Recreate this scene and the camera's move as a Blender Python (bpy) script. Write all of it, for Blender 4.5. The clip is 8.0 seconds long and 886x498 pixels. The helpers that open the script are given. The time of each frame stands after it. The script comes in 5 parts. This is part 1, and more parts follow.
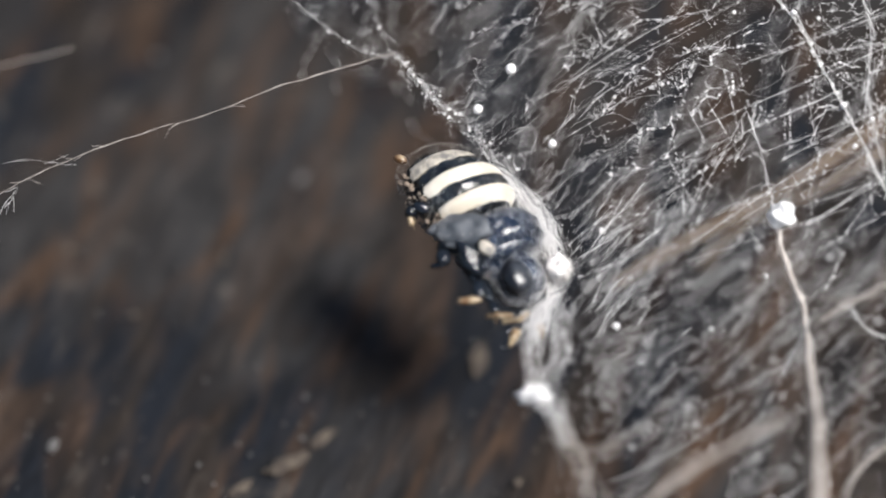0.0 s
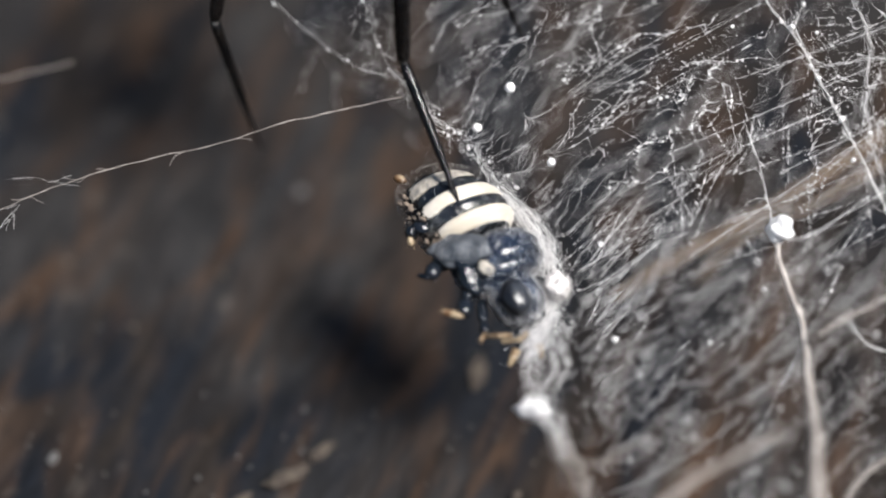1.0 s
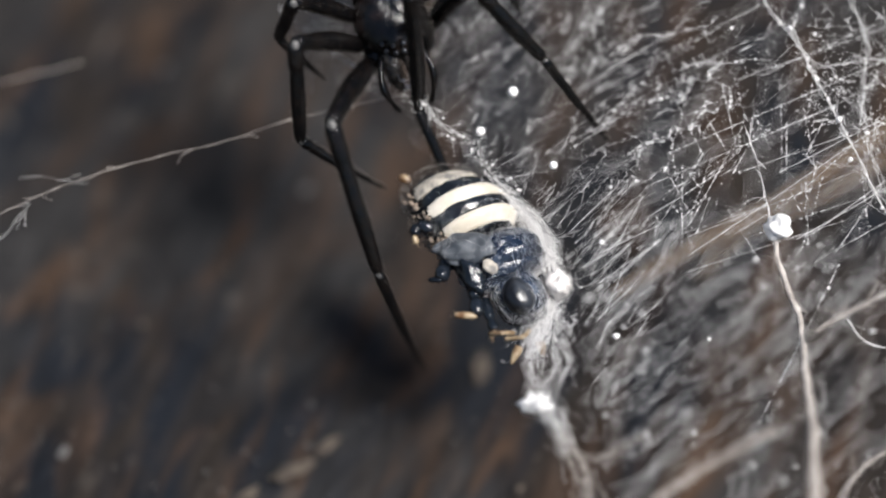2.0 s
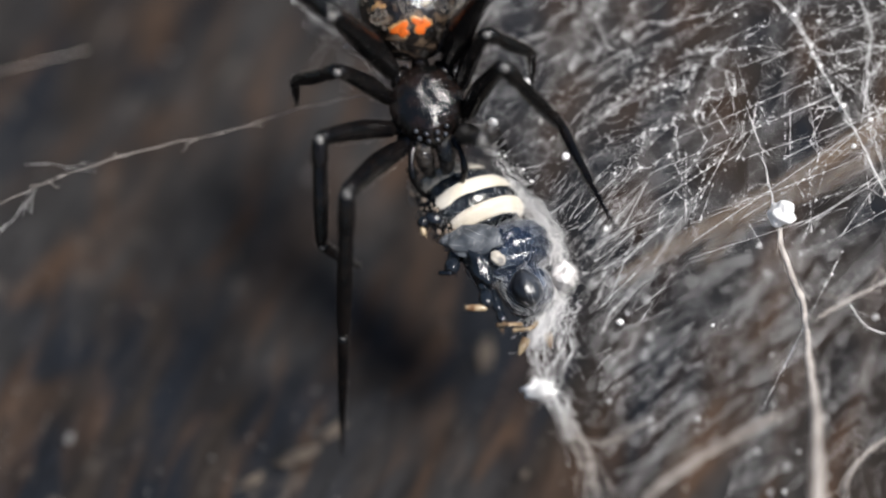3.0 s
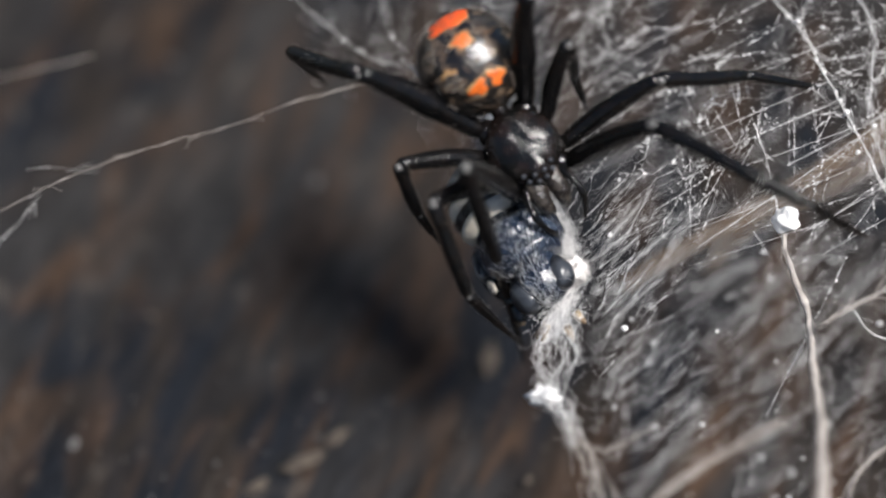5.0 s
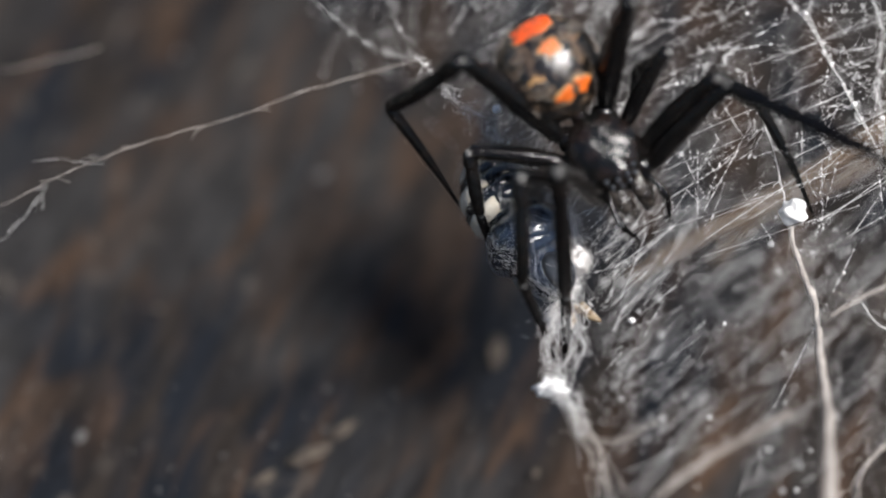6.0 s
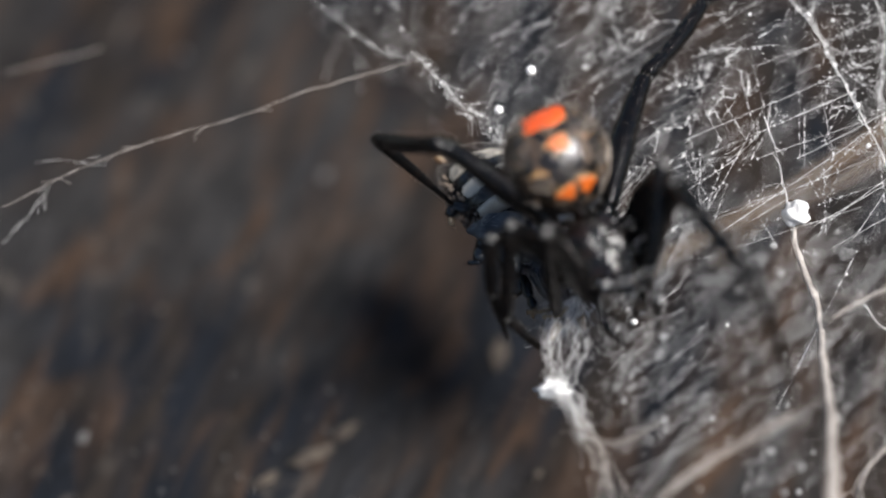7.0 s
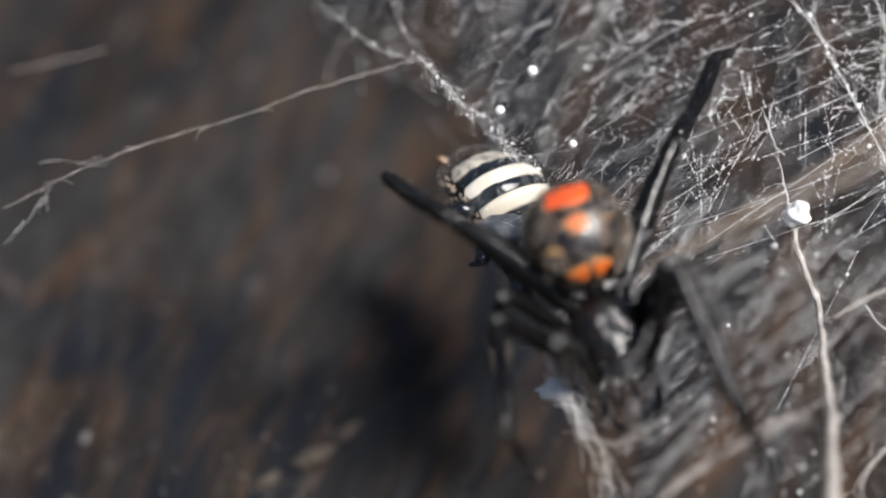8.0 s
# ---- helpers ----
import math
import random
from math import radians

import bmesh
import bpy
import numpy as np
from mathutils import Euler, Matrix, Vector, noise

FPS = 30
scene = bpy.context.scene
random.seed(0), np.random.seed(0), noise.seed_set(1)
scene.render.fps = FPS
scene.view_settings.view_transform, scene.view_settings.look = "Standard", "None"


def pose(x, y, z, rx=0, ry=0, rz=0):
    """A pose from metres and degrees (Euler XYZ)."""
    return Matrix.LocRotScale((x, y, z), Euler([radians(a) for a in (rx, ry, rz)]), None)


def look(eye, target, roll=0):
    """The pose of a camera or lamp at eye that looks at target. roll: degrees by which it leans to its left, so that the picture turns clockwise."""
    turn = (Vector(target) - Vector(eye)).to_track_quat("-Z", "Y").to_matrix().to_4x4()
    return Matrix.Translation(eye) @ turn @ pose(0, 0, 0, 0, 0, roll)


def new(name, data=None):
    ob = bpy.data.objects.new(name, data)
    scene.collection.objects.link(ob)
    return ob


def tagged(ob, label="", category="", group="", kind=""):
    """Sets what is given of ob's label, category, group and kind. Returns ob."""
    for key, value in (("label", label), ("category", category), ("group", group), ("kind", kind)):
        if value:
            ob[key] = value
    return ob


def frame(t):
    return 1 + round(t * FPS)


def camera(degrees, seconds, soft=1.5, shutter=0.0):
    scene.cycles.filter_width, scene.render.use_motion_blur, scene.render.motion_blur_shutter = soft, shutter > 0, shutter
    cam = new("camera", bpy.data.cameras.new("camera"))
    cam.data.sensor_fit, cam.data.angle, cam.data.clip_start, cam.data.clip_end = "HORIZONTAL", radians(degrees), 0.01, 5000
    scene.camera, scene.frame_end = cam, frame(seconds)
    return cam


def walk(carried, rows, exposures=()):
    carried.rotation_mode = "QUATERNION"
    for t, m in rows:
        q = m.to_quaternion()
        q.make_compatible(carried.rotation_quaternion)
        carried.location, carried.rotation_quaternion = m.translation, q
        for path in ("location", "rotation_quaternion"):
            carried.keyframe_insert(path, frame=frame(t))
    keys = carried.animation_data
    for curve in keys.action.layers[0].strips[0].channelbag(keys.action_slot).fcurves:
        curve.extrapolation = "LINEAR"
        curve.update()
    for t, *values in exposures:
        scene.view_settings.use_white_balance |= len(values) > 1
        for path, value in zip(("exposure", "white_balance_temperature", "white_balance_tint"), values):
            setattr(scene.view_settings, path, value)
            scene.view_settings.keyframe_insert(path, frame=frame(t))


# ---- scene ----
from mathutils.bvhtree import BVHTree

# One thousandth: the place is laid out in millimetres. VIEW is the slanted frame of the web: across, deep, up.
MM = 0.001
VIEW = pose(0, 0, 0.0168, -53.1)

cam = camera(20, 8.0, soft=2.2, shutter=0.4)
PATH = [
    (0.0, VIEW @ pose(0.00000, -0.16200, -0.00000, 90.000, 0, 0.000)),
    (0.2, VIEW @ pose(-0.00017, -0.16222, 0.00034, 89.976, 0, -0.066)),
    (0.5, VIEW @ pose(-0.00017, -0.16222, 0.00034, 90.105, 0, -0.079)),
    (1.0, VIEW @ pose(-0.00010, -0.16236, 0.00037, 90.179, 0, -0.053)),
    (1.2, VIEW @ pose(-0.00010, -0.16236, 0.00037, 90.140, 0, -0.041)),
    (2.3, VIEW @ pose(-0.00009, -0.16577, 0.00084, 89.805, 0, 0.082)),
    (2.5, VIEW @ pose(-0.00009, -0.16577, 0.00084, 89.586, 0, 0.108)),
    (3.0, VIEW @ pose(-0.00008, -0.16571, 0.00059, 89.744, 0, 0.150)),
    (3.5, VIEW @ pose(0.00001, -0.16582, 0.00056, 89.774, 0, 0.253)),
    (4.0, VIEW @ pose(0.00014, -0.16572, 0.00051, 89.833, 0, 0.314)),
    (4.2, VIEW @ pose(0.00014, -0.16572, 0.00051, 89.962, 0, 0.263)),
    (5.3, VIEW @ pose(-0.00039, -0.16581, 0.00102, 89.663, 0, 0.172)),
    (5.5, VIEW @ pose(-0.00039, -0.16581, 0.00102, 89.624, 0, 0.223)),
    (6.0, VIEW @ pose(-0.00040, -0.16569, 0.00061, 89.699, 0, 0.301)),
    (6.5, VIEW @ pose(-0.00015, -0.16580, 0.00166, 89.368, 0, 0.410)),
    (7.0, VIEW @ pose(-0.00017, -0.16558, 0.00095, 89.610, 0, 0.433)),
    (7.5, VIEW @ pose(-0.00028, -0.16593, 0.00094, 89.622, 0, 0.413)),
    (8.0, VIEW @ pose(-0.00002, -0.16581, 0.00096, 89.617, 0, 0.517)),
]
walk(cam, PATH, exposures=[(0.0, 0.70), (1.2, 0.65), (2.5, 0.60), (4.2, 0.60), (5.5, 0.63), (8.0, 0.62)])
cam.data.dof.use_dof = True
cam.data.dof.focus_distance = 0.1626
cam.data.dof.aperture_fstop = 9.2

# ---- light: sun from above and behind, hazy, with an open sky ----
world = bpy.data.worlds.new("sky")
scene.world = world
world.use_nodes = True
wn = world.node_tree.nodes
sky = wn.new("ShaderNodeTexSky")
sky.sky_type, sky.sun_disc = "NISHITA", False
sky.sun_elevation, sky.sun_rotation = radians(62.5), radians(118.8)
world.node_tree.links.new(sky.outputs[0], wn["Background"].inputs[0])
wn["Background"].inputs[1].default_value = 0.055
sun = new("sun", bpy.data.lights.new("sun", "SUN"))
sun.data.energy, sun.data.angle, sun.data.color = 5.0, radians(17), (1.0, 0.972, 0.94)
sun.matrix_world = look((0.48, -0.264, 1.052), (0, 0, 0))


# ---- materials ----
def material(name, colour, rough, second=None, scale=900.0, bump=0.0, bump_scale=2500.0, metal=0.0, stretch=(1, 1, 1), through_light=0.0, coat=0.0, mix=(0.42, 0.62), deep=0.0001, spec=0.5):
    """Principled surface with a second tone in patches, and a fine relief."""
    m = bpy.data.materials.new(name)
    m.use_nodes = True
    nt = m.node_tree
    n, l = nt.nodes, nt.links
    b = n["Principled BSDF"]
    b.inputs["Base Color"].default_value = (*colour, 1)
    b.inputs["Roughness"].default_value = rough
    b.inputs["Metallic"].default_value = metal
    b.inputs["Specular IOR Level"].default_value = spec
    b.inputs["Coat Weight"].default_value = coat
    b.inputs["Coat Roughness"].default_value = 0.12
    co = n.new("ShaderNodeTexCoord")
    mp = n.new("ShaderNodeMapping")
    mp.inputs["Scale"].default_value = stretch
    l.new(co.outputs["Object"], mp.inputs[0])
    if second:
        t = n.new("ShaderNodeTexNoise")
        t.inputs["Scale"].default_value, t.inputs["Detail"].default_value = scale, 6
        l.new(mp.outputs[0], t.inputs["Vector"])
        r = n.new("ShaderNodeMapRange")
        r.inputs["From Min"].default_value, r.inputs["From Max"].default_value = mix
        l.new(t.outputs["Fac"], r.inputs["Value"])
        k = n.new("ShaderNodeMix")
        k.data_type = "RGBA"
        k.inputs[6].default_value, k.inputs[7].default_value = (*colour, 1), (*second, 1)
        l.new(r.outputs[0], k.inputs[0])
        l.new(k.outputs[2], b.inputs["Base Color"])
    if bump:
        t = n.new("ShaderNodeTexNoise")
        t.inputs["Scale"].default_value, t.inputs["Detail"].default_value = bump_scale, 4
        l.new(mp.outputs[0], t.inputs["Vector"])
        u = n.new("ShaderNodeBump")
        u.inputs["Strength"].default_value, u.inputs["Distance"].default_value = bump, deep
        l.new(t.outputs["Fac"], u.inputs["Height"])
        l.new(u.outputs[0], b.inputs["Normal"])
    if through_light:
        tr = n.new("ShaderNodeBsdfTranslucent")
        tr.inputs[0].default_value = (*colour, 1)
        ad = n.new("ShaderNodeMixShader")
        ad.inputs[0].default_value = through_light
        l.new(b.outputs[0], ad.inputs[1])
        l.new(tr.outputs[0], ad.inputs[2])
        l.new(ad.outputs[0], n["Material Output"].inputs[0])
    return m


def wood_material():
    """Old dark wood: blue-black weathering, rusty streaks along the grain, pale scuffs."""
    m = bpy.data.materials.new("weathered_wood")
    m.use_nodes = True
    n, l = m.node_tree.nodes, m.node_tree.links
    b = n["Principled BSDF"]
    co = n.new("ShaderNodeTexCoord")

    def layer(scale, stretch, lo, hi, detail=5, warp=0.6):
        mp = n.new("ShaderNodeMapping")
        mp.vector_type = "TEXTURE"
        mp.inputs["Rotation"].default_value = (0, 0, radians(-20))
        mp.inputs["Scale"].default_value = [1 / q for q in stretch]
        l.new(co.outputs["Object"], mp.inputs[0])
        t = n.new("ShaderNodeTexNoise")
        t.inputs["Scale"].default_value, t.inputs["Detail"].default_value = scale, detail
        t.inputs["Distortion"].default_value = warp
        l.new(mp.outputs[0], t.inputs["Vector"])
        r = n.new("ShaderNodeMapRange")
        r.inputs["From Min"].default_value, r.inputs["From Max"].default_value = lo, hi
        l.new(t.outputs["Fac"], r.inputs["Value"])
        return r.outputs[0], t.outputs["Fac"]

    def blend(fac, a, c):
        k = n.new("ShaderNodeMix")
        k.data_type = "RGBA"
        l.new(fac, k.inputs[0])
        for sock, v in ((k.inputs[6], a), (k.inputs[7], c)):
            if isinstance(v, tuple):
                sock.default_value = (*v, 1)
            else:
                l.new(v, sock)
        return k.outputs[2]

    tone, _ = layer(170, (1, 0.32, 1), 0.44, 0.58)
    rust, _ = layer(300, (1, 0.24, 1), 0.50, 0.68)
    fine, height = layer(900, (1, 0.25, 1), 0.30, 0.62)
    scuff, _ = layer(330, (1, 0.6, 1), 0.62, 0.76)
    grey, _ = layer(75, (1, 0.6, 1), 0.45, 0.62)
    c = blend(tone, (0.0042, 0.0058, 0.0092), (0.0178, 0.0134, 0.0108))
    c = blend(grey, c, (0.0240, 0.0228, 0.0227))
    c = blend(rust, c, (0.047, 0.0275, 0.0170))
    c = blend(scuff, c, (0.065, 0.056, 0.048))
    dark = n.new("ShaderNodeMix")
    dark.data_type, dark.blend_type = "RGBA", "MULTIPLY"
    dark.inputs[0].default_value = 0.65
    l.new(c, dark.inputs[6])
    l.new(fine, dark.inputs[7])
    l.new(dark.outputs[2], b.inputs["Base Color"])
    b.inputs["Roughness"].default_value = 0.85
    b.inputs["Specular IOR Level"].default_value = 0.2
    u = n.new("ShaderNodeBump")
    u.inputs["Strength"].default_value, u.inputs["Distance"].default_value = 0.6, 0.0004
    l.new(height, u.inputs["Height"])
    l.new(u.outputs[0], b.inputs["Normal"])
    return m


WOOD = wood_material()
SILK = material("silk", (0.95, 0.935, 0.925), 0.4, through_light=0.2)
SILK_FELT = material("felted_silk", (0.66, 0.62, 0.6), 0.8, (0.78, 0.75, 0.73), 2500, 0.8, 4000)
SILK_GREY = material("dusty_silk", (0.55, 0.54, 0.53), 0.5, (0.8, 0.79, 0.78), 1500, through_light=0.25)
SILK_DULL = material("dull_silk", (0.36, 0.32, 0.29), 0.6, (0.55, 0.5, 0.46), 1500, through_light=0.2)
SILK_TAN = material("tan_silk", (0.26, 0.17, 0.10), 0.7, (0.42, 0.33, 0.26), 500, through_light=0.3)
BLACK = material("black_cuticle", (0.0022, 0.0022, 0.0025), 0.15, (0.005, 0.004, 0.0038), 1200, 0.5, 3800, spec=0.3, deep=0.00013)
CARAPACE = material("carapace_cuticle", (0.003, 0.003, 0.003), 0.2, (0.010, 0.006, 0.005), 900, 0.7, 3600, spec=0.5, deep=0.00012)
JAW = material("jaw_cuticle", (0.012, 0.009, 0.008), 0.25, (0.06, 0.05, 0.042), 1100, 0.8, 3500, spec=0.7, deep=0.0002)
ABDOMEN = material("abdomen_skin", (0.006, 0.0045, 0.0036), 0.2, (0.13, 0.088, 0.058), 1300, 0.7, 4200, mix=(0.48, 0.70), deep=0.0001, spec=0.9)
ORANGE = material("orange_marking", (0.60, 0.115, 0.010), 0.45, (0.26, 0.04, 0.005), 2600, 0.8, 5200, mix=(0.5, 0.75))
RED = material("red_marking", (0.72, 0.085, 0.012), 0.35, (0.40, 0.04, 0.008), 2600, 0.8, 5200, mix=(0.5, 0.75))
PALE = material("pale_marking", (0.42, 0.24, 0.10), 0.5, (0.10, 0.04, 0.012), 1900, 0.8, 5200)
HAIR_PALE = material("pale_hair", (0.42, 0.36, 0.31), 0.25, (0.10, 0.08, 0.065), 520, spec=0.9, mix=(0.40, 0.56))
HAIR_GREY = material("grey_hair", (0.30, 0.28, 0.26), 0.4, (0.5, 0.48, 0.45), 700)
EYE = material("wasp_eye", (0.007, 0.008, 0.011), 0.3, (0.034, 0.038, 0.046), 700, 0.5, 2000)
HAIR = material("hair", (0.16, 0.14, 0.12), 0.3, (0.3, 0.27, 0.24), 700)
WASP_BLACK = material("wasp_black", (0.003, 0.004, 0.006), 0.16, (0.009, 0.012, 0.017), 800, 0.7, 2400, coat=0.1, deep=0.00015)
WASP_BLUE = material("wasp_thorax", (0.004, 0.010, 0.024), 0.26, (0.046, 0.062, 0.092), 700, 1.0, 1000, coat=0.3, deep=0.0004, mix=(0.5, 0.74), spec=1.0)
CREAM = material("cream_band", (0.54, 0.48, 0.39), 0.5, (0.66, 0.61, 0.53), 500, 0.5, 1500, coat=0.1)
CREAM_GREY = material("dusty_cream_band", (0.42, 0.38, 0.32), 0.6, (0.16, 0.15, 0.14), 1600, 0.8, 3000)
WING = material("wing_base", (0.13, 0.14, 0.155), 0.32, (0.045, 0.052, 0.062), 800, 0.7, 1800, coat=0.2, deep=0.00012, through_light=0.25)
TAN = material("tan_limb", (0.40, 0.31, 0.20), 0.3, (0.13, 0.065, 0.03), 1200, 0.3, 3000, through_light=0.2)
FLANK_DUST = material("flank_dust", (0.22, 0.17, 0.13), 0.8, (0.07, 0.06, 0.055), 900, 0.5, 2000)
CRUMB = material("pale_crumb", (0.065, 0.051, 0.038), 0.9, (0.035, 0.026, 0.02), 900, 0.4, 2000)
DUST = material("dust", (0.2, 0.19, 0.18), 0.7, (0.10, 0.08, 0.06), 400)
CRUMB_WHITE = material("white_crumb", (0.095, 0.092, 0.09), 0.8, (0.06, 0.057, 0.055), 900, 0.5, 2000)


# ---- building helpers ----
def V(p):
    """A point of the slanted web frame, in millimetres, as a place in the world."""
    return VIEW @ (Vector(p) * MM)


def link(name, verts, faces, mat, parent=None, label="", kind="", smooth=True, mats=None, index=None):
    me = bpy.data.meshes.new(name)
    me.from_pydata([tuple(v) for v in verts], [], faces)
    for mm in mats or [mat]:
        me.materials.append(mm)
    if index is not None:
        me.polygons.foreach_set("material_index", index)
    if smooth:
        me.polygons.foreach_set("use_smooth", [True] * len(me.polygons))
    me.update()
    ob = new(name, me)
    if parent:
        ob.parent = parent
    return tagged(ob, label=label, kind=kind)


def empty(name, m=None):
    ob = new(name)
    ob.empty_display_size = 0.002
    if m is not None:
        ob.matrix_world = m
    return ob


class Soup:
    """Vertices and faces gathered for one mesh."""

    def __init__(self):
        self.v, self.f = [], []

    def tube(self, pts, radii, sides=5, flat=1.0):
        if len(pts) < 2:
            return
        base, n = len(self.v), len(pts)
        up = Vector((0.31, 0.77, 0.55))
        for i, p in enumerate(pts):
            a, b = pts[max(i - 1, 0)], pts[min(i + 1, n - 1)]
            t = (b - a)
            t = t.normalized() if t.length > 0 else Vector((0, 0, 1))
            x = t.cross(up)
            if x.length < 1e-3:
                x = t.cross(Vector((1, 0, 0)))
            x.normalize()
            y = t.cross(x)
            for k in range(sides):
                w = 2 * math.pi * k / sides
                self.v.append(p + x * (math.cos(w) * radii[i]) + y * (math.sin(w) * radii[i] * flat))
        for i in range(n - 1):
            for k in range(sides):
                a, b = base + i * sides + k, base + i * sides + (k + 1) % sides
                self.f.append((a, b, b + sides, a + sides))
        self.f.append(tuple(base + k for k in reversed(range(sides))))
        self.f.append(tuple(base + (n - 1) * sides + k for k in range(sides)))

    def blob(self, c, r, rng, squash=(1, 1, 1), rough=0.2, nu=10, nv=7):
        base = len(self.v)
        off = Vector((rng.uniform(-50, 50), rng.uniform(-50, 50), rng.uniform(-50, 50)))
        for j in range(nv + 1):
            th = math.pi * j / nv
            for i in range(nu):
                ph = 2 * math.pi * i / nu
                d = Vector((math.sin(th) * math.cos(ph), math.sin(th) * math.sin(ph), math.cos(th)))
                k = r * (1 + rough * noise.noise(d * 1.7 + off))
                self.v.append(c + Vector((d.x * squash[0], d.y * squash[1], d.z * squash[2])) * k)
        for j in range(nv):
            for i in range(nu):
                a, b = base + j * nu + i, base + j * nu + (i + 1) % nu
                self.f.append((a, a + nu, b + nu, b))

    def spike(self, p, d, length, r, bend=None):
        """A hair: a three-sided tapering bristle."""
        base = len(self.v)
        x = d.orthogonal().normalized()
        y = d.cross(x)
        for k in range(3):
            w = 2.094 * k
            self.v.append(p + (x * math.cos(w) + y * math.sin(w)) * r)
        self.v.append(p + d * length + (bend or Vector((0, 0, 0))))
        self.f += [(base, base + 1, base + 3), (base + 1, base + 2, base + 3), (base + 2, base, base + 3)]

    def made(self, name, mat, parent=None, label="", kind="", smooth=True):
        return link(name, self.v, self.f, mat, parent, label, kind, smooth)


def smooth_line(pts, step):
    """Points every step along a soft curve through pts (vectors)."""
    out = []
    q = [pts[0] * 2 - pts[1], *pts, pts[-1] * 2 - pts[-2]]
    for i in range(1, len(q) - 2):
        n = max(2, int((q[i + 1] - q[i]).length / step))
        for k in range(n):
            t = k / n
            a, b, c, d = q[i - 1], q[i], q[i + 1], q[i + 2]
            out.append(0.5 * ((2 * b) + (c - a) * t + (2 * a - 5 * b + 4 * c - d) * t * t + (3 * b - a - 3 * c + d) * t ** 3))
    out.append(pts[-1])
    return out


def lathe(profile, rings=28, sides=28, wide=1.0, high=1.0, lump=0.0, seed=0.0, closed=True):
    """A body of turned shape along x: profile is (x, radius) pairs in millimetres."""
    xs, rs = [p[0] for p in profile], [p[1] for p in profile]
    v, f = [], []
    for i in range(rings + 1):
        x = xs[0] + (xs[-1] - xs[0]) * (0.5 - 0.5 * math.cos(math.pi * i / rings) if closed else i / rings)
        r = float(np.interp(x, xs, rs))
        for k in range(sides):
            w = 2 * math.pi * k / sides
            g = 1 + lump * noise.noise(Vector((x * 0.9, math.cos(w) * 1.6, math.sin(w) * 1.6 + seed)))
            v.append(Vector((x, math.cos(w) * r * wide * g, math.sin(w) * r * high * g)) * MM)
    for i in range(rings):
        for k in range(sides):
            a, b = i * sides + k, i * sides + (k + 1) % sides
            f.append((a, b, b + sides, a + sides))
    f.append(tuple(reversed(range(sides))))
    f.append(tuple(rings * sides + k for k in range(sides)))
    return v, f


def axes(x, y, z, at):
    m = Matrix((x, y, z)).transposed().to_4x4()
    m.translation = at
    return m


# ---- the wooden board under the web ----
def board():
    v, f = [], []
    n = 170
    span = 0.13
    for j in range(n + 1):
        for i in range(n + 1):
            x, y = -span + 2 * span * i / n, -span + 2 * span * j / n
            g = x * math.cos(0.35) - y * math.sin(0.35)
            h = x * math.sin(0.35) + y * math.cos(0.35)
            z = 0.0005 * noise.noise(Vector((g * 420, h * 40, 3))) + 0.0006 * noise.noise(Vector((g * 110, h * 30, 9))) - 0.0003
            v.append((x, y, min(z, 0.0004)))
    for j in range(n):
        for i in range(n):
            a = j * (n + 1) + i
            f.append((a, a + 1, a + n + 2, a + n + 1))
    m = n + 1
    rim = [i for i in range(m)] + [j * m + n for j in range(1, m)] + [n * m + i for i in range(n - 1, -1, -1)] + [j * m for j in range(n - 1, 0, -1)]
    low = len(v)
    v += [(v[i][0], v[i][1], -0.018) for i in rim]
    for k in range(len(rim)):
        k2 = (k + 1) % len(rim)
        f.append((rim[k2], rim[k], low + k, low + k2))
    f.append(tuple(low + k for k in reversed(range(len(rim)))))
    tagged(link("floor", v, f, WOOD), "dark weathered wooden board with rusty grain streaks", "wooden board", kind="structure")


board()


def crumbs():
    """Loose crumbs and dust on the board."""
    rng = random.Random(4)
    spots = [(-22.1, 6.6, 0.3, 0, 0), (-16.0, 11.4, 0.3, 0, 0), (-27.3, 12.4, 0.3, 0.3, 0), (2.5, 2.6, 0.8, 0.5, 0), (-10.6, -5.8, 0.7, 1, 0), (-8.3, -3.8, 0.5, 1, 0), (-13.8, -7.9, 0.5, 0.9, 0), (-9.6, -0.4, 0.18, 0, 1), (-9.7, -3.8, 0.18, 0, 1), (-16.7, -6.0, 0.15, 0, 1), (-26.8, -4.4, 0.4, 0.3, 1), (-10.6, 19.0, 0.4, 0.3, 1), (-22.1, 31.1, 0.3, 0, 1), (5.1, -7.4, 0.3, 0.2, 0), (19.2, 11.4, 0.7, 0.4, 0), (-21.0, -8.8, 0.15, 0, 1)]
    for x, y, size, flat, white in spots:
        s = Soup()
        s.blob(Vector((0, 0, 0)), size * MM, rng, (0.8, 1.0 + 1.2 * flat, 0.2), 0.6, 20, 10)
        ob = s.made("debris_crumb", CRUMB_WHITE if white else CRUMB)
        ob.matrix_world = pose(x * MM, y * MM, (0.05 * size + 0.15) * MM, 0, 0, rng.uniform(-65, -45) if flat > 0.8 else rng.uniform(-40, 0))
        tagged(ob, "small white dust crumb on the dark board" if white else "pale tan wood crumb on the dark board", "crumb", "crumbs on the board")
    s = Soup()
    for _ in range(900):
        x, y = rng.uniform(-40, 40), rng.uniform(-30, 30)
        s.blob(Vector((x, y, 0.05)) * MM, rng.choice((0.04, 0.05, 0.07, 0.10)) * MM, rng, (1, 1, 0.7), 0.4, 5, 4)
    s.made("dust_specks", DUST, kind="stuff", label="fine pale dust specks scattered over the board")


crumbs()


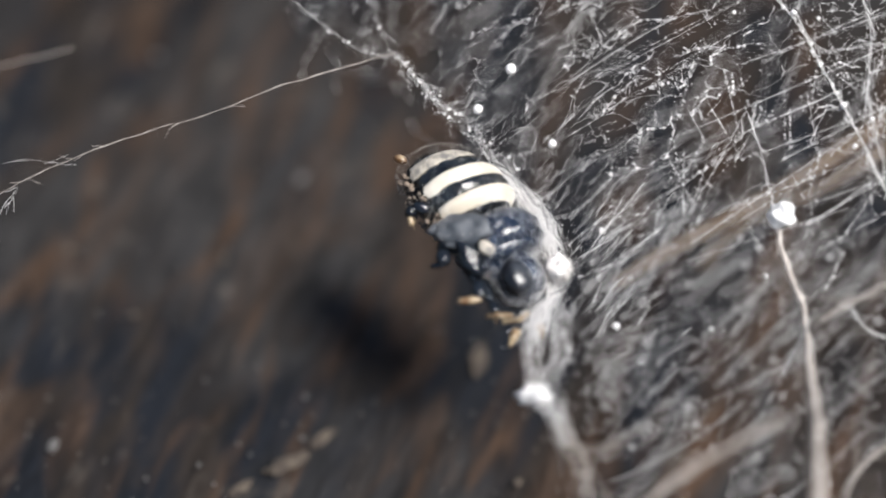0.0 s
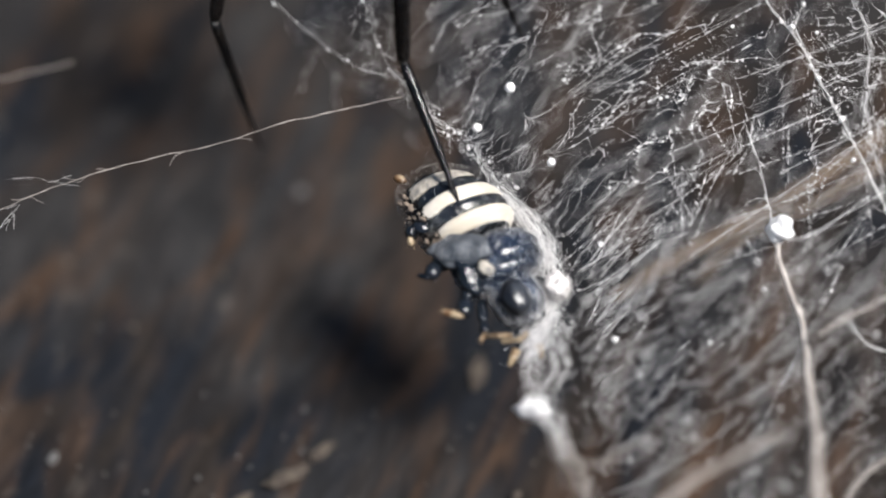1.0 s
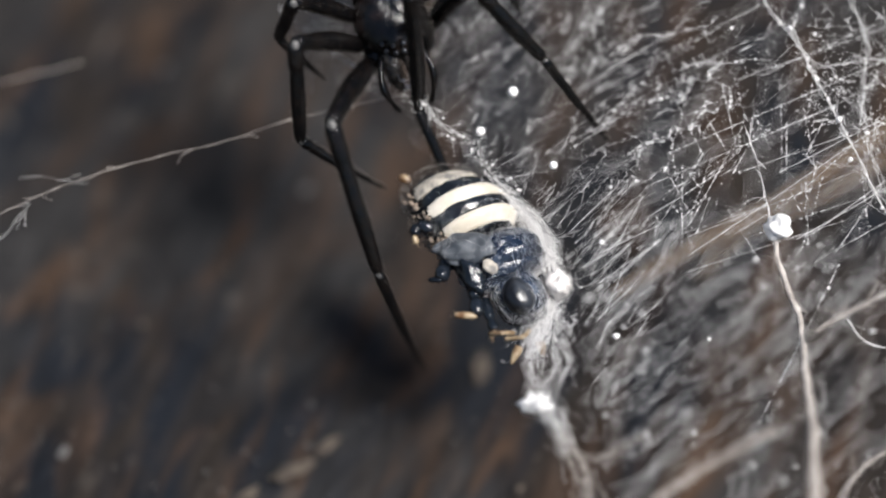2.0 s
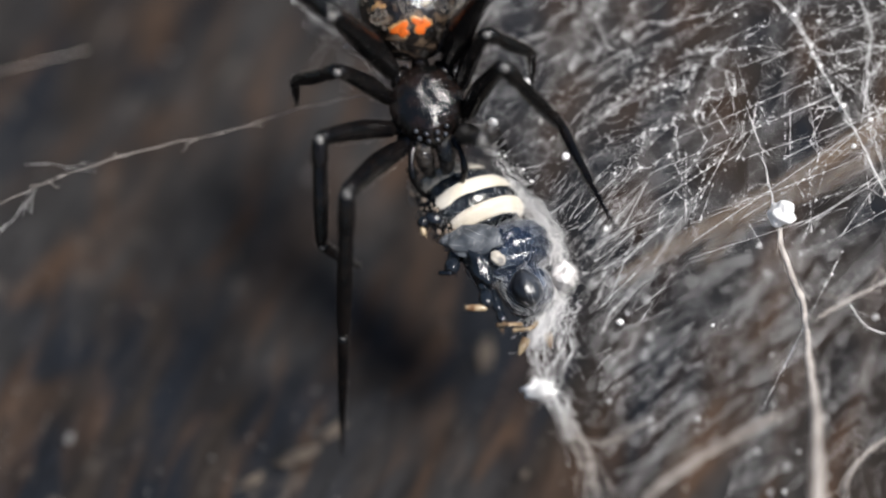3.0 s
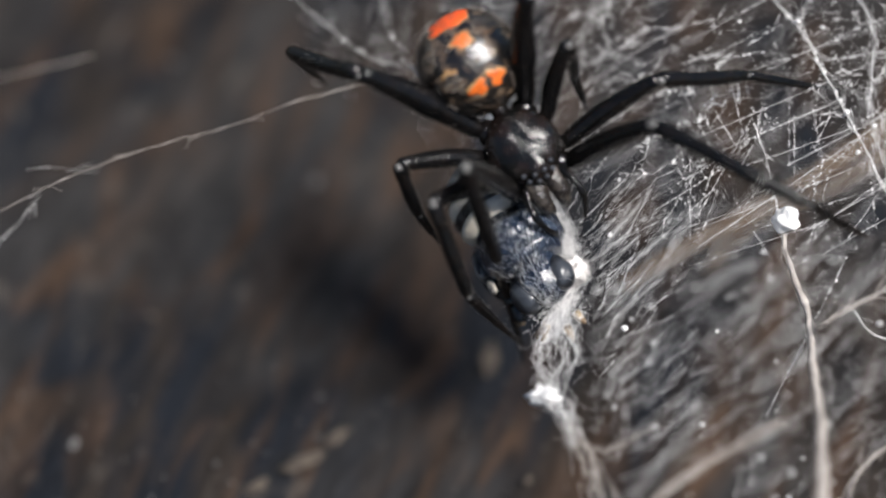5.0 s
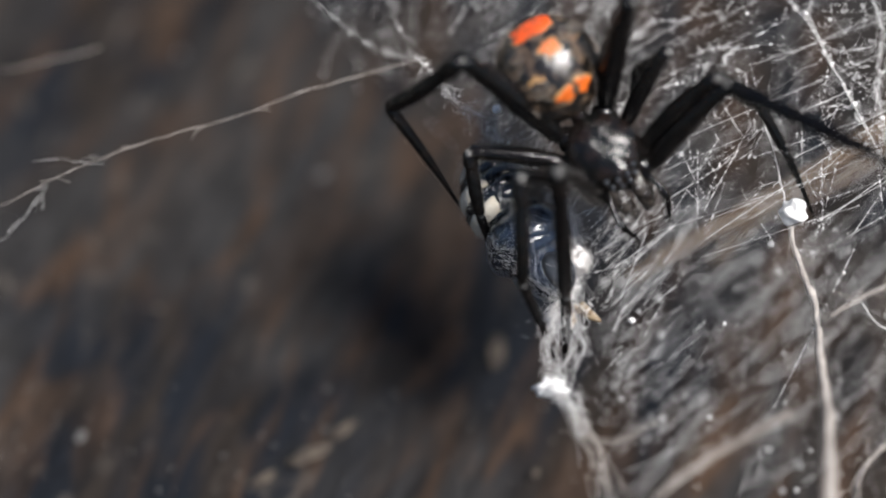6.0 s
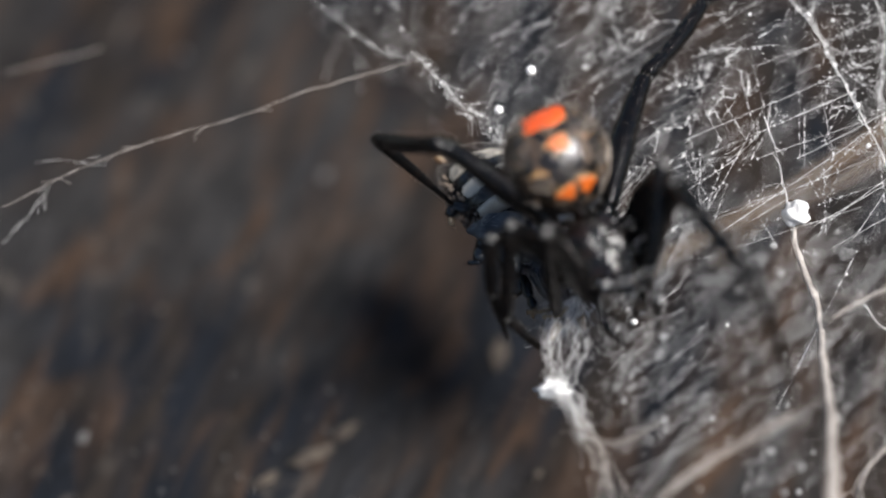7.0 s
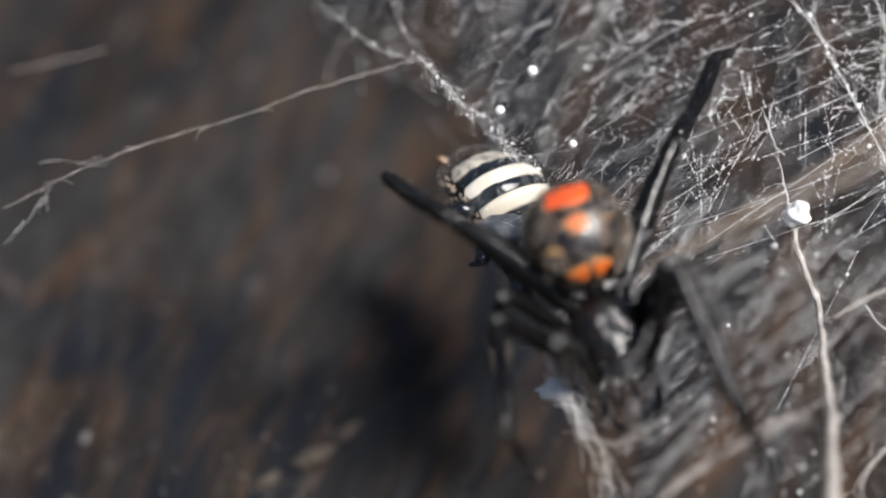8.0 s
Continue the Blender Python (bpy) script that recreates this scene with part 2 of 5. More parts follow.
# ---- the web ----
def sheet(v, u=30.0):
    """Depth of the web's main sheet; it falls back towards the upper end over the prey."""
    return 0.2 * v - 3.1 + 3.8 * min(1, max(0, (19 - u) / 9)) * min(1, max(0, (v - 5.5) / 5))


def strand(name, pts, r0, r1, parent, mat, seed, wob=0.12, lumps=0.35, label="", frays=0, sides=6):
    """A silk strand through points of the web frame, uneven in thickness, with loose fibres along it."""
    rng = random.Random(seed)
    line = smooth_line([Vector(p) for p in pts], 0.35)
    n = len(line)
    s = Soup()
    out, rad = [], []
    for i, p in enumerate(line):
        j = Vector((noise.noise(Vector((i * 0.23, seed, 0))), noise.noise(Vector((i * 0.23, seed, 7))), noise.noise(Vector((i * 0.23, seed, 13))))) * wob
        out.append(V(p + j))
        k = 1 + lumps * noise.noise(Vector((i * 0.45, seed * 3.1, 2))) + lumps * max(0, noise.noise(Vector((i * 0.9, seed, 5))) - 0.3) * 3
        rad.append(max(0.25, k) * (r0 + (r1 - r0) * i / (n - 1)) * MM)
    s.tube(out, rad, sides)
    for _ in range(frays):
        i = rng.randrange(n - 1)
        p = line[i].copy()
        d = (line[i + 1] - line[i]).normalized() * rng.choice((-1, 1)) + Vector((rng.uniform(-1, 1), rng.uniform(-0.6, 0.6), rng.uniform(-1, 1))) * 0.5
        pts2 = []
        for _k in range(rng.randrange(3, 9)):
            pts2.append(V(p))
            d += Vector((rng.uniform(-1, 1), rng.uniform(-0.5, 0.5), rng.uniform(-1, 1))) * 0.35
            p = p + d.normalized() * 0.25
        s.tube(pts2, [rng.uniform(0.008, 0.022) * MM] * len(pts2), 3)
    return s.made(name, mat, parent, label)


def bundle(name, pts, w0, w1, count, r, mat, seed, label="", frays=0, wander=0.16):
    """A loose rope of many fine fibres that wander round one line."""
    rng = random.Random(seed)
    line = smooth_line([Vector(p) for p in pts], 0.3)
    n = len(line)
    s = Soup()
    for k in range(count):
        ph, lay, q = rng.uniform(0, 6.28), rng.uniform(0.1, 1.0), rng.uniform(0, 90)
        a, b = (0, n) if rng.random() < 0.6 else sorted((rng.randrange(n), rng.randrange(n)))
        out, rad = [], []
        for i in range(a, b):
            w = (w0 + (w1 - w0) * i / n) * lay * (1 + 0.6 * noise.noise(Vector((i * 0.12, q, 1))))
            t = ph + 3 * noise.noise(Vector((i * 0.05, q, 5)))
            j = Vector((math.cos(t) * w, math.sin(t) * w, math.sin(t + 0.8) * w * 0.6))
            j += Vector((noise.noise(Vector((i * 0.4, q, 8))), noise.noise(Vector((i * 0.4, q, 11))), noise.noise(Vector((i * 0.4, q, 17))))) * wander
            out.append(V(line[i] + j))
            rad.append(r * rng.uniform(0.6, 1.3) * MM * (0.6 + 1.3 * max(0, noise.noise(Vector((i * 0.3, q, 3))))))
        s.tube(out, rad, 4)
    for _ in range(frays):
        i = rng.randrange(n - 1)
        w = w0 + (w1 - w0) * i / n
        p = line[i] + Vector((rng.gauss(0, w * 0.7), rng.gauss(0, w * 0.5), rng.gauss(0, w * 0.7)))
        d = (line[i + 1] - line[i]).normalized() * rng.choice((-1, 1)) + Vector((rng.gauss(0, 0.3), rng.gauss(0, 0.2), rng.gauss(0, 0.3)))
        pts2 = []
        for _k in range(rng.randrange(3, 10)):
            pts2.append(V(p))
            d += Vector((rng.uniform(-1, 1), rng.uniform(-0.5, 0.5), rng.uniform(-1, 1))) * 0.25
            p = p + d.normalized() * 0.22
        s.tube(pts2, [rng.uniform(0.25, 0.6) * r * MM] * len(pts2), 3)
    return s.made(name, mat, None, label, "stuff")


def crinkle(s, p, ang, length, r, rng, wild=0.1, bits=0.07, depth=None, keep=0.12):
    """One woolly thread: nearly straight, with thick fuzzy stretches, beads and a few short side fibres."""
    off = rng.gauss(0, 0.35) if depth is None else 0.0
    pts, rad, u, v, q = [], [], p[0], p[1], rng.uniform(0, 99)
    a = ang
    for k in range(max(4, int(length / 0.13))):
        d = sheet(v, u) + off if depth is None else depth
        j = 0.03 * noise.noise(Vector((k * 0.6, q, 3)))
        pts.append(V((u - math.sin(a) * j, d + 0.1 * noise.noise(Vector((k * 0.4, q, 8))), v + math.cos(a) * j)))
        fuzz = max(0, noise.noise(Vector((k * 0.22, q, 1)))) * 2.0
        rad.append(r * MM * (0.22 + fuzz + rng.uniform(0, 0.25)))
        if rng.random() < keep * (0.7 + 2 * fuzz):
            s.blob(pts[-1], rng.uniform(1.4, 3.6) * r * MM, rng, (1, 1, 1), 0.5, 5, 4)
        if rng.random() < bits * (0.3 + 2.5 * fuzz):
            f, uu, vv = a + rng.choice((-1, 1)) * rng.uniform(0.5, 2.4), u, v
            side = [pts[-1]]
            for _ in range(rng.randrange(2, 5)):
                uu, vv = uu + math.cos(f) * 0.12, vv + math.sin(f) * 0.12
                f += rng.gauss(0, 0.35)
                side.append(V((uu, d + rng.uniform(-0.06, 0.06), vv)))
            s.tube(side, [r * rng.uniform(0.5, 1.0) * MM] * len(side), 3)
        if rng.random() < 0.3:
            a = ang + rng.gauss(0, wild * 3.2)
        u, v = u + math.cos(a) * 0.13, v + math.sin(a) * 0.13
    s.tube(pts, rad, 3)


def straight(s, a, b, r, rng, sag=0.2, beads=0.0):
    """A taut thread between two points, sometimes with sticky beads on it."""
    a, b = Vector(a), Vector(b)
    n = max(4, int((b - a).length / 0.8))
    pts = []
    for i in range(n + 1):
        t = i / n
        p = a.lerp(b, t)
        p.z -= sag * 4 * t * (1 - t)
        p.y += 0.05 * noise.noise(Vector((i * 0.7, a.x, b.z)))
        pts.append(V(p))
    s.tube(pts, [r * MM] * len(pts), 3)
    if beads:
        for i in range(int((b - a).length * beads)):
            t = rng.random()
            p = a.lerp(b, t)
            p.z -= sag * 4 * t * (1 - t)
            s.blob(V(p), rng.uniform(0.025, 0.06) * MM, rng, (1, 1, 1), 0.2, 5, 4)


def cobweb():
    """The still outer part of the web: main strands, silk lumps, woolly sheet."""
    root = empty("spider_web", VIEW @ Matrix.Translation(Vector((22, -4, 2)) * MM))
    tagged(root, "tangled white silk spider web over a dark board", "spider web")
    hold = root.matrix_world.inverted()

    def under(ob):
        ob.parent = root
        ob.matrix_parent_inverse = hold
        return ob

    under(bundle("anchor_strand", [(20.76, 2.50, 18.12), (21.57, 1.50, 16.51), (23.05, 0.00, 14.32), (24.23, -0.80, 11.85), (25.61, -1.40, 9.16), (26.65, -1.80, 7.01), (27.68, -2.20, 4.80), (28.89, -2.60, 2.23), (30.10, -3.00, -0.69)], 0.03, 0.06, 3, 0.016, SILK, 11, "thick white knotted silk strand", 110, 0.12))
    under(bundle("anchor_strand", [(26.62, 0.33, 17.14), (27.64, -0.28, 14.12), (27.15, -0.95, 10.74), (27.60, -1.62, 7.39), (28.58, -2.29, 4.06)], 0.12, 0.12, 2, 0.013, SILK, 12, "", 90, 0.3))
    under(bundle("anchor_strand", [(23.63, 1.50, 17.26), (23.00, 1.00, 15.34), (23.79, 0.00, 13.40), (25.36, -0.60, 12.79), (27.92, -0.80, 13.15), (30.13, -0.80, 12.96)], 0.14, 0.1, 3, 0.012, SILK, 26, "", 70, 0.3))
    under(bundle("anchor_strand", [(27.88, -1.00, 11.84), (27.10, -1.30, 9.98), (27.97, -1.60, 8.31), (27.16, -2.00, 5.90), (28.03, -2.30, 4.06)], 0.1, 0.1, 2, 0.012, SILK, 27, "", 60, 0.3))
    under(strand("support_strand", [(19.30, -1.27, 9.17), (20.22, -1.81, 6.46), (20.94, -2.51, 2.96), (21.25, -2.69, 2.04)], 0.012, 0.022, None, SILK, 13, 0.06, 0.6, "thin taut silk strand", 16))
    under(strand("hanging_strand", [(21.38, -2.20, 1.87), (21.44, -2.60, 0.04), (22.05, -3.20, -1.78), (22.74, -4.00, -4.31), (22.46, -8.50, -7.71), (22.36, -12.00, -10.29), (21.71, -17.00, -15.28)], 0.14, 0.33, None, SILK_DULL, 14, 0.16, 0.6, "thick pale bundled silk strand", 60, 10))
    under(bundle("hanging_strand", [(21.38, -2.20, 1.87), (21.44, -2.60, 0.04), (22.05, -3.20, -1.78), (22.74, -4.00, -4.31), (22.46, -8.50, -7.71), (22.36, -12.00, -10.29), (21.71, -17.00, -15.28)], 0.16, 0.34, 10, 0.03, SILK_DULL, 34, "", 50, 0.1))
    under(strand("side_strand", [(-32.40, 12.00, 12.26), (-28.82, 12.00, 13.10), (-25.64, 12.00, 13.89)], 0.03, 0.035, None, SILK_DULL, 16, 0.05, 0.3, "", 2))
    under(bundle("fibre_strand", [(12.66, 19.00, -2.44), (15.15, 19.00, -0.79), (19.34, 19.50, 1.49), (23.55, 20.00, 3.79), (29.38, 20.00, 7.45), (33.95, 20.00, 10.44)], 0.6, 0.6, 26, 0.06, SILK_TAN, 19, "wide tan fibre strand deep behind the web", 30))
    under(bundle("fibre_strand", [(18.67, 17.00, -0.57), (22.35, 17.00, 2.29), (27.26, 17.00, 4.54), (33.40, 17.00, 8.23)], 0.3, 0.4, 9, 0.05, SILK_TAN, 29, "", 20))
    under(bundle("low_strand", [(11.67, -15.00, -15.15), (13.70, -15.00, -13.40), (16.40, -15.00, -11.78), (19.60, -15.00, -10.02)], 0.32, 0.24, 18, 0.05, SILK_DULL, 20, "loose grey silk strand", 30))
    under(bundle("low_strand", [(23.31, -7.00, -4.41), (25.80, -7.00, -2.98), (29.00, -7.00, -1.56)], 0.2, 0.2, 9, 0.05, SILK_DULL, 21, "", 30))
    under(bundle("low_strand", [(24.73, -7.00, -16.31), (25.09, -7.00, -14.53), (26.51, -7.00, -12.76), (29.00, -7.00, -11.34)], 0.25, 0.25, 9, 0.05, SILK_DULL, 28, "", 30))
    under(strand("loose_end", [(25.77, -3.85, -3.77), (26.46, -4.07, -4.85), (27.34, -4.18, -5.39), (28.78, -4.23, -5.64)], 0.05, 0.035, None, SILK_GREY, 22, 0.1, 0.4, "curled loose silk end", 4))
    under(bundle("clump_strand", [(6.17, -4.50, -4.30), (5.56, -6.50, -6.38), (5.81, -7.50, -7.76), (6.27, -8.50, -9.12), (7.05, -9.00, -10.32), (7.55, -9.50, -11.86)], 0.5, 0.6, 13, 0.018, SILK, 23, "fuzzy white silk rope under the wrapped prey", 40, 0.6))
    under(bundle("clump_strand", [(7.41, -5.00, -3.74), (7.17, -6.50, -5.67), (6.59, -7.50, -7.58), (6.21, -8.20, -8.85), (7.40, -9.00, -10.49)], 0.9, 0.6, 13, 0.018, SILK, 24, "", 40, 0.6))
    under(bundle("clump_strand", [(7.10, -8.00, -10.56), (7.93, -9.00, -11.89), (8.58, -10.00, -13.56), (8.98, -12.00, -16.48)], 0.3, 1.4, 12, 0.032, SILK_DULL, 25, "", 12, 0.4))
    under(bundle("clump_strand", [(7.58, -9.00, -11.72), (8.92, -10.00, -12.17), (10.67, -10.00, -11.64), (12.41, -10.00, -10.60)], 0.3, 0.4, 7, 0.02, SILK_DULL, 35, "", 8, 0.4))
    rng = random.Random(31)
    s = Soup()
    c = Vector((21.47, -2.68, 2.12))
    s.blob(V(c), 0.86 * MM, rng, (1.0, 0.9, 1.05), 0.5, 24, 16)
    for _ in range(220):
        d = Vector((rng.gauss(0, 1), rng.gauss(0, 1), rng.gauss(0, 1))).normalized()
        s.spike(V(c + d * 0.68), d, rng.uniform(0.1, 0.3) * MM, 0.03 * MM)
    under(s.made("silk_lump", SILK, label="round white lump of packed silk"))
    s = Soup()
    c = Vector((5.61, -7.00, -8.99))
    s.blob(V(c), 0.66 * MM, rng, (1.45, 0.8, 0.75), 0.95, 18, 12)
    for _ in range(160):
        d = Vector((rng.gauss(0, 1), rng.gauss(0, 1), rng.gauss(0, 1))).normalized()
        s.spike(V(c + d * 0.6), d, rng.uniform(0.2, 0.6) * MM, 0.03 * MM)
    under(s.made("silk_lump", SILK))
    for p, r in [((25.63, -1.27, 9.17), 0.2), ((22.59, -0.05, 15.25), 0.18), ((24.21, -0.13, 14.87), 0.12), ((24.24, -0.73, 11.86), 0.14), ((10.06, -2.86, 1.20), 0.17), ((14.05, -0.99, 10.55), 0.12), ((26.28, -1.79, 6.57), 0.15), ((24.63, -3.46, -1.78), 0.1), ((18.77, -0.05, 15.25), 0.12), ((27.44, -1.44, 8.31), 0.15), ((16.86, -4.11, -5.03), 0.12), ((10.89, -4.07, -4.85), 0.2)]:
        s = Soup()
        s.blob(V(p), r * MM, rng, (1, 0.9, 1.1), 0.7, 9, 7)
        under(s.made("silk_knot", SILK))
    # beaded lump chain on the anchor strand
    for seed, pts in ((5, [(20.76, 2.50, 18.12), (21.57, 1.50, 16.51), (23.05, 0.00, 14.32), (24.23, -0.80, 11.85), (25.61, -1.40, 9.16), (26.65, -1.80, 7.01), (27.68, -2.20, 4.80), (28.89, -2.60, 2.23), (30.10, -3.00, -0.69)]), (6, [(23.63, 1.50, 17.26), (23.00, 1.00, 15.34), (23.79, 0.00, 13.40), (25.36, -0.60, 12.79), (27.92, -0.80, 13.15), (30.13, -0.80, 12.96)])):
        s = Soup()
        line = smooth_line([Vector(q) for q in pts], 0.3)
        for q in line:
            if rng.random() < 0.6:
                s.blob(V(q + Vector((rng.gauss(0, 0.07), 0, rng.gauss(0, 0.05)))), rng.choice((0.03, 0.045, 0.06, 0.12)) * MM, rng, (1, 0.9, 1.2), 0.7, 7, 5)
        under(s.made("bead_row", SILK, kind="stuff", label="row of small silk beads"))
    # woolly sheet beside the prey: short zigzag threads that follow one slant, thinning out downwards
    s = Soup()
    for _ in range(50):
        u, v = rng.uniform(5, 22), rng.uniform(3, 17)
        if v < 4.5 + (u - 9) * 0.4 and rng.random() < 0.85:
            continue
        crinkle(s, (u, v), math.radians(rng.gauss(35, 10)), rng.uniform(2, 8), rng.choice((0.006, 0.008, 0.012, 0.018)), rng, rng.choice((0.08, 0.14, 0.2)), 0.05, keep=0.10)
    # clotted chains
    for u, v, a, ln in ((10.5, 4.0, 38, 7), (12.0, 7.0, 34, 8), (9.5, 8.5, 40, 7), (13.5, 10.5, 30, 8), (16.5, 8.2, 62, 3), (15.0, 12.5, 25, 7), (8.0, 12.0, 36, 8), (17.0, 5.5, 40, 4), (18.5, 9.8, 80, 3), (11.0, 13.8, 28, 8)):
        crinkle(s, (u, v), math.radians(a), ln, 0.028, rng, 0.2, 0.16, keep=0.16)
        crinkle(s, (u + 0.15, v - 0.1), math.radians(a), ln * 0.7, 0.016, rng, 0.22, 0.1, keep=0.1)
    for _ in range(42):
        u, v = rng.uniform(8, 26), rng.uniform(4, 16)
        crinkle(s, (u, v), math.radians(rng.choice((75, 90, 110, 140, 10)) + rng.gauss(0, 14)), rng.uniform(0.4, 2.0), rng.choice((0.005, 0.008, 0.012)), rng, 0.16, 0.05, keep=0.1)
    # the mesh beyond the anchor strand
    for _ in range(95):
        crinkle(s, (rng.uniform(24.5, 30), rng.uniform(5.5, 15.5)), math.radians(rng.choice((10, 25, 60, 95, 130, 170)) + rng.gauss(0, 12)), rng.uniform(0.8, 3.2), rng.choice((0.007, 0.011, 0.018)), rng, 0.2, 0.08)
    # fine dust on the sheet
    for _ in range(480):
        u, v = rng.uniform(8, 29), rng.uniform(-1, 16)
        s.blob(V((u, sheet(v, u) + rng.gauss(0, 0.6), v)), rng.choice((0.022, 0.03, 0.045)) * MM, rng, (1, 1, 1), 0.4, 5, 4)
    under(s.made("woolly_threads", SILK, kind="stuff", label="kinked woolly silk threads", smooth=False))
    # taut fine threads across the sheet
    s = Soup()
    for a, b, r, n in [((14.36, -1.71, 6.94), (30.22, -0.35, 13.74), 0.022, 0.6), ((12.97, -2.14, 4.80), (24.58, -1.14, 9.80), 0.018, 1), ((19.06, -0.73, 11.86), (30.29, 0.06, 15.81), 0.018, 0.8), ((15.70, -3.03, 0.36), (28.57, -1.30, 9.02), 0.028, 0.8), ((15.50, -2.80, 1.50), (26.33, -1.96, 5.68), 0.018, 1), ((22.61, -2.83, 1.35), (29.92, -1.99, 5.54), 0.028, 1), ((25.03, -3.03, 0.36), (28.44, -2.07, 5.17), 0.018, 1), ((13.04, -2.54, 2.81), (17.79, -1.94, 5.79), 0.022, 2), ((12.25, -2.95, 0.77), (20.70, -2.38, 3.58), 0.016, 1), ((11.13, -3.31, -1.05), (16.69, -2.29, 4.06), 0.016, 1.5)]:
        straight(s, a, b, 0.55 * r, rng, 0.04, 2 * n)
    for _ in range(15):
        u, v = rng.uniform(8, 24), rng.uniform(-1, 12)
        a, ln = math.radians(rng.gauss(27, 5)), rng.uniform(4, 15)
        u2, v2 = u + math.cos(a) * ln, v + math.sin(a) * ln
        straight(s, (u, sheet(v, u), v), (u2, sheet(v2, u2) + rng.gauss(0, 0.5), v2), rng.choice((0.005, 0.007, 0.010, 0.014)), rng, rng.uniform(-0.15, 0.2), 2.0)
    for _ in range(26):
        u, v = rng.uniform(13, 29), rng.uniform(2, 13)
        a, ln = math.radians(rng.gauss(-86, 20)), rng.uniform(1.5, 6)
        u2, v2 = u + math.cos(a) * ln, v + math.sin(a) * ln
        straight(s, (u, sheet(v, u), v), (u2, sheet(v2, u2) + rng.gauss(0, 0.5), v2), rng.choice((0.003, 0.004, 0.005)), rng, 0.05, 3.5)
    under(s.made("taut_threads", SILK, kind="stuff", label="taut fine silk threads with sticky beads", smooth=False))
    # woolly threads behind the sheet, thick in the upper part
    s = Soup()
    for _ in range(45):
        u, v = rng.uniform(-1, 28), rng.uniform(2, 18)
        if u < 10 - v * 0.7 or (u > 15 and v < 7 and rng.random() < 0.7):
            continue
        crinkle(s, (u, v), math.radians(rng.gauss(40, 12)), rng.uniform(1.5, 5), rng.choice((0.012, 0.018, 0.026)), rng, 0.14, 0.02, depth=rng.uniform(9, 14 + 0.3 * v), keep=0.12)
    for _ in range(150):
        u, v = rng.uniform(-9, 29), rng.uniform(-17, 18)
        if u < 10 - 1.1 * max(v, 1):
            continue
        a, ln, d = math.radians(rng.gauss(40, 16)), rng.uniform(3, 12), rng.uniform(8, 14 + 0.4 * v)
        straight(s, (u, d, v), (u + math.cos(a) * ln, d + rng.gauss(0, 1), v + math.sin(a) * ln), rng.choice((0.015, 0.022, 0.03)), rng, rng.gauss(0, 0.3))
    for _ in range(420):
        u, v = rng.uniform(7, 29), rng.uniform(-15, 7)
        if u < 8.6 - 0.05 * v:
            continue
        crinkle(s, (u, v), math.radians(rng.choice((40, 45, 90, -40)) + rng.gauss(0, 14)), rng.uniform(0.6, 3), rng.choice((0.010, 0.014, 0.02)), rng, 0.1, 0.0, depth=rng.uniform(7, 12 + 0.3 * v), keep=0.1)
    for _ in range(130):
        u, v = rng.uniform(-11, 7), rng.uniform(5, 18)
        if u < 7 - 1.1 * v:
            continue
        crinkle(s, (u, v), math.radians(rng.choice((40, -50, 70)) + rng.gauss(0, 18)), rng.uniform(1, 5), rng.choice((0.012, 0.016, 0.024)), rng, 0.1, 0.0, depth=rng.uniform(10, 18), keep=0.08)
    under(s.made("back_threads", SILK_GREY, kind="stuff", label="faint silk threads close over the board", smooth=False))
    s = Soup()
    for a, b, r, n in [((22.20, -1.29, 9.06), (22.09, -2.09, 5.06), 0.01, 4), ((19.36, -1.34, 8.80), (15.74, -2.63, 2.34), 0.008, 4), ((15.34, -1.84, 6.31), (15.24, -2.93, 0.87), 0.007, 5), ((24.56, -1.29, 9.06), (23.39, -1.74, 6.79), 0.007, 5), ((23.33, -1.10, 9.99), (24.05, -1.99, 5.54), 0.007, 4), ((17.05, -2.29, 4.06), (16.09, -2.80, 1.50), 0.007, 5), ((25.34, -3.15, -0.25), (19.92, -5.16, -10.32), 0.006, 6), ((20.47, -1.33, 8.87), (18.55, -1.99, 5.54), 0.007, 4), ((26.31, -1.62, 7.39), (22.54, -2.29, 4.06), 0.007, 4), ((16.75, -1.70, 7.02), (13.73, -2.65, 2.23), 0.007, 4)]:
        straight(s, a, b, r, rng, 0.03, n)
    under(s.made("beaded_threads", SILK, kind="stuff", label="hair-thin silk lines hung with dew-like beads", smooth=False))
    # lower threads: loose woolly cords well in front of the sheet, and others close over the board
    s = Soup()

    def thinning(u, v):
        """Whether a thread stands here: the tangle thins out away from the rope and downwards."""
        return u > 8.6 - 0.05 * v and rng.random() < 0.25 + 0.75 * math.exp(-max(0, u - 11) / 7.0 - max(0, -7 - v) / 5.0)

    for _ in range(36):
        u, v = rng.uniform(7, 29), rng.uniform(-15, 1.5)
        if not thinning(u, v):
            continue
        d = rng.uniform(-20, -12) if rng.random() < 0.7 else rng.uniform(9, 14 + 0.3 * v)
        crinkle(s, (u, v), math.radians(rng.choice((32, 38, 44)) + rng.gauss(0, 7)), rng.uniform(1.2, 5), rng.choice((0.02, 0.03, 0.042)), rng, 0.07, 0.0, depth=d, keep=0.02)
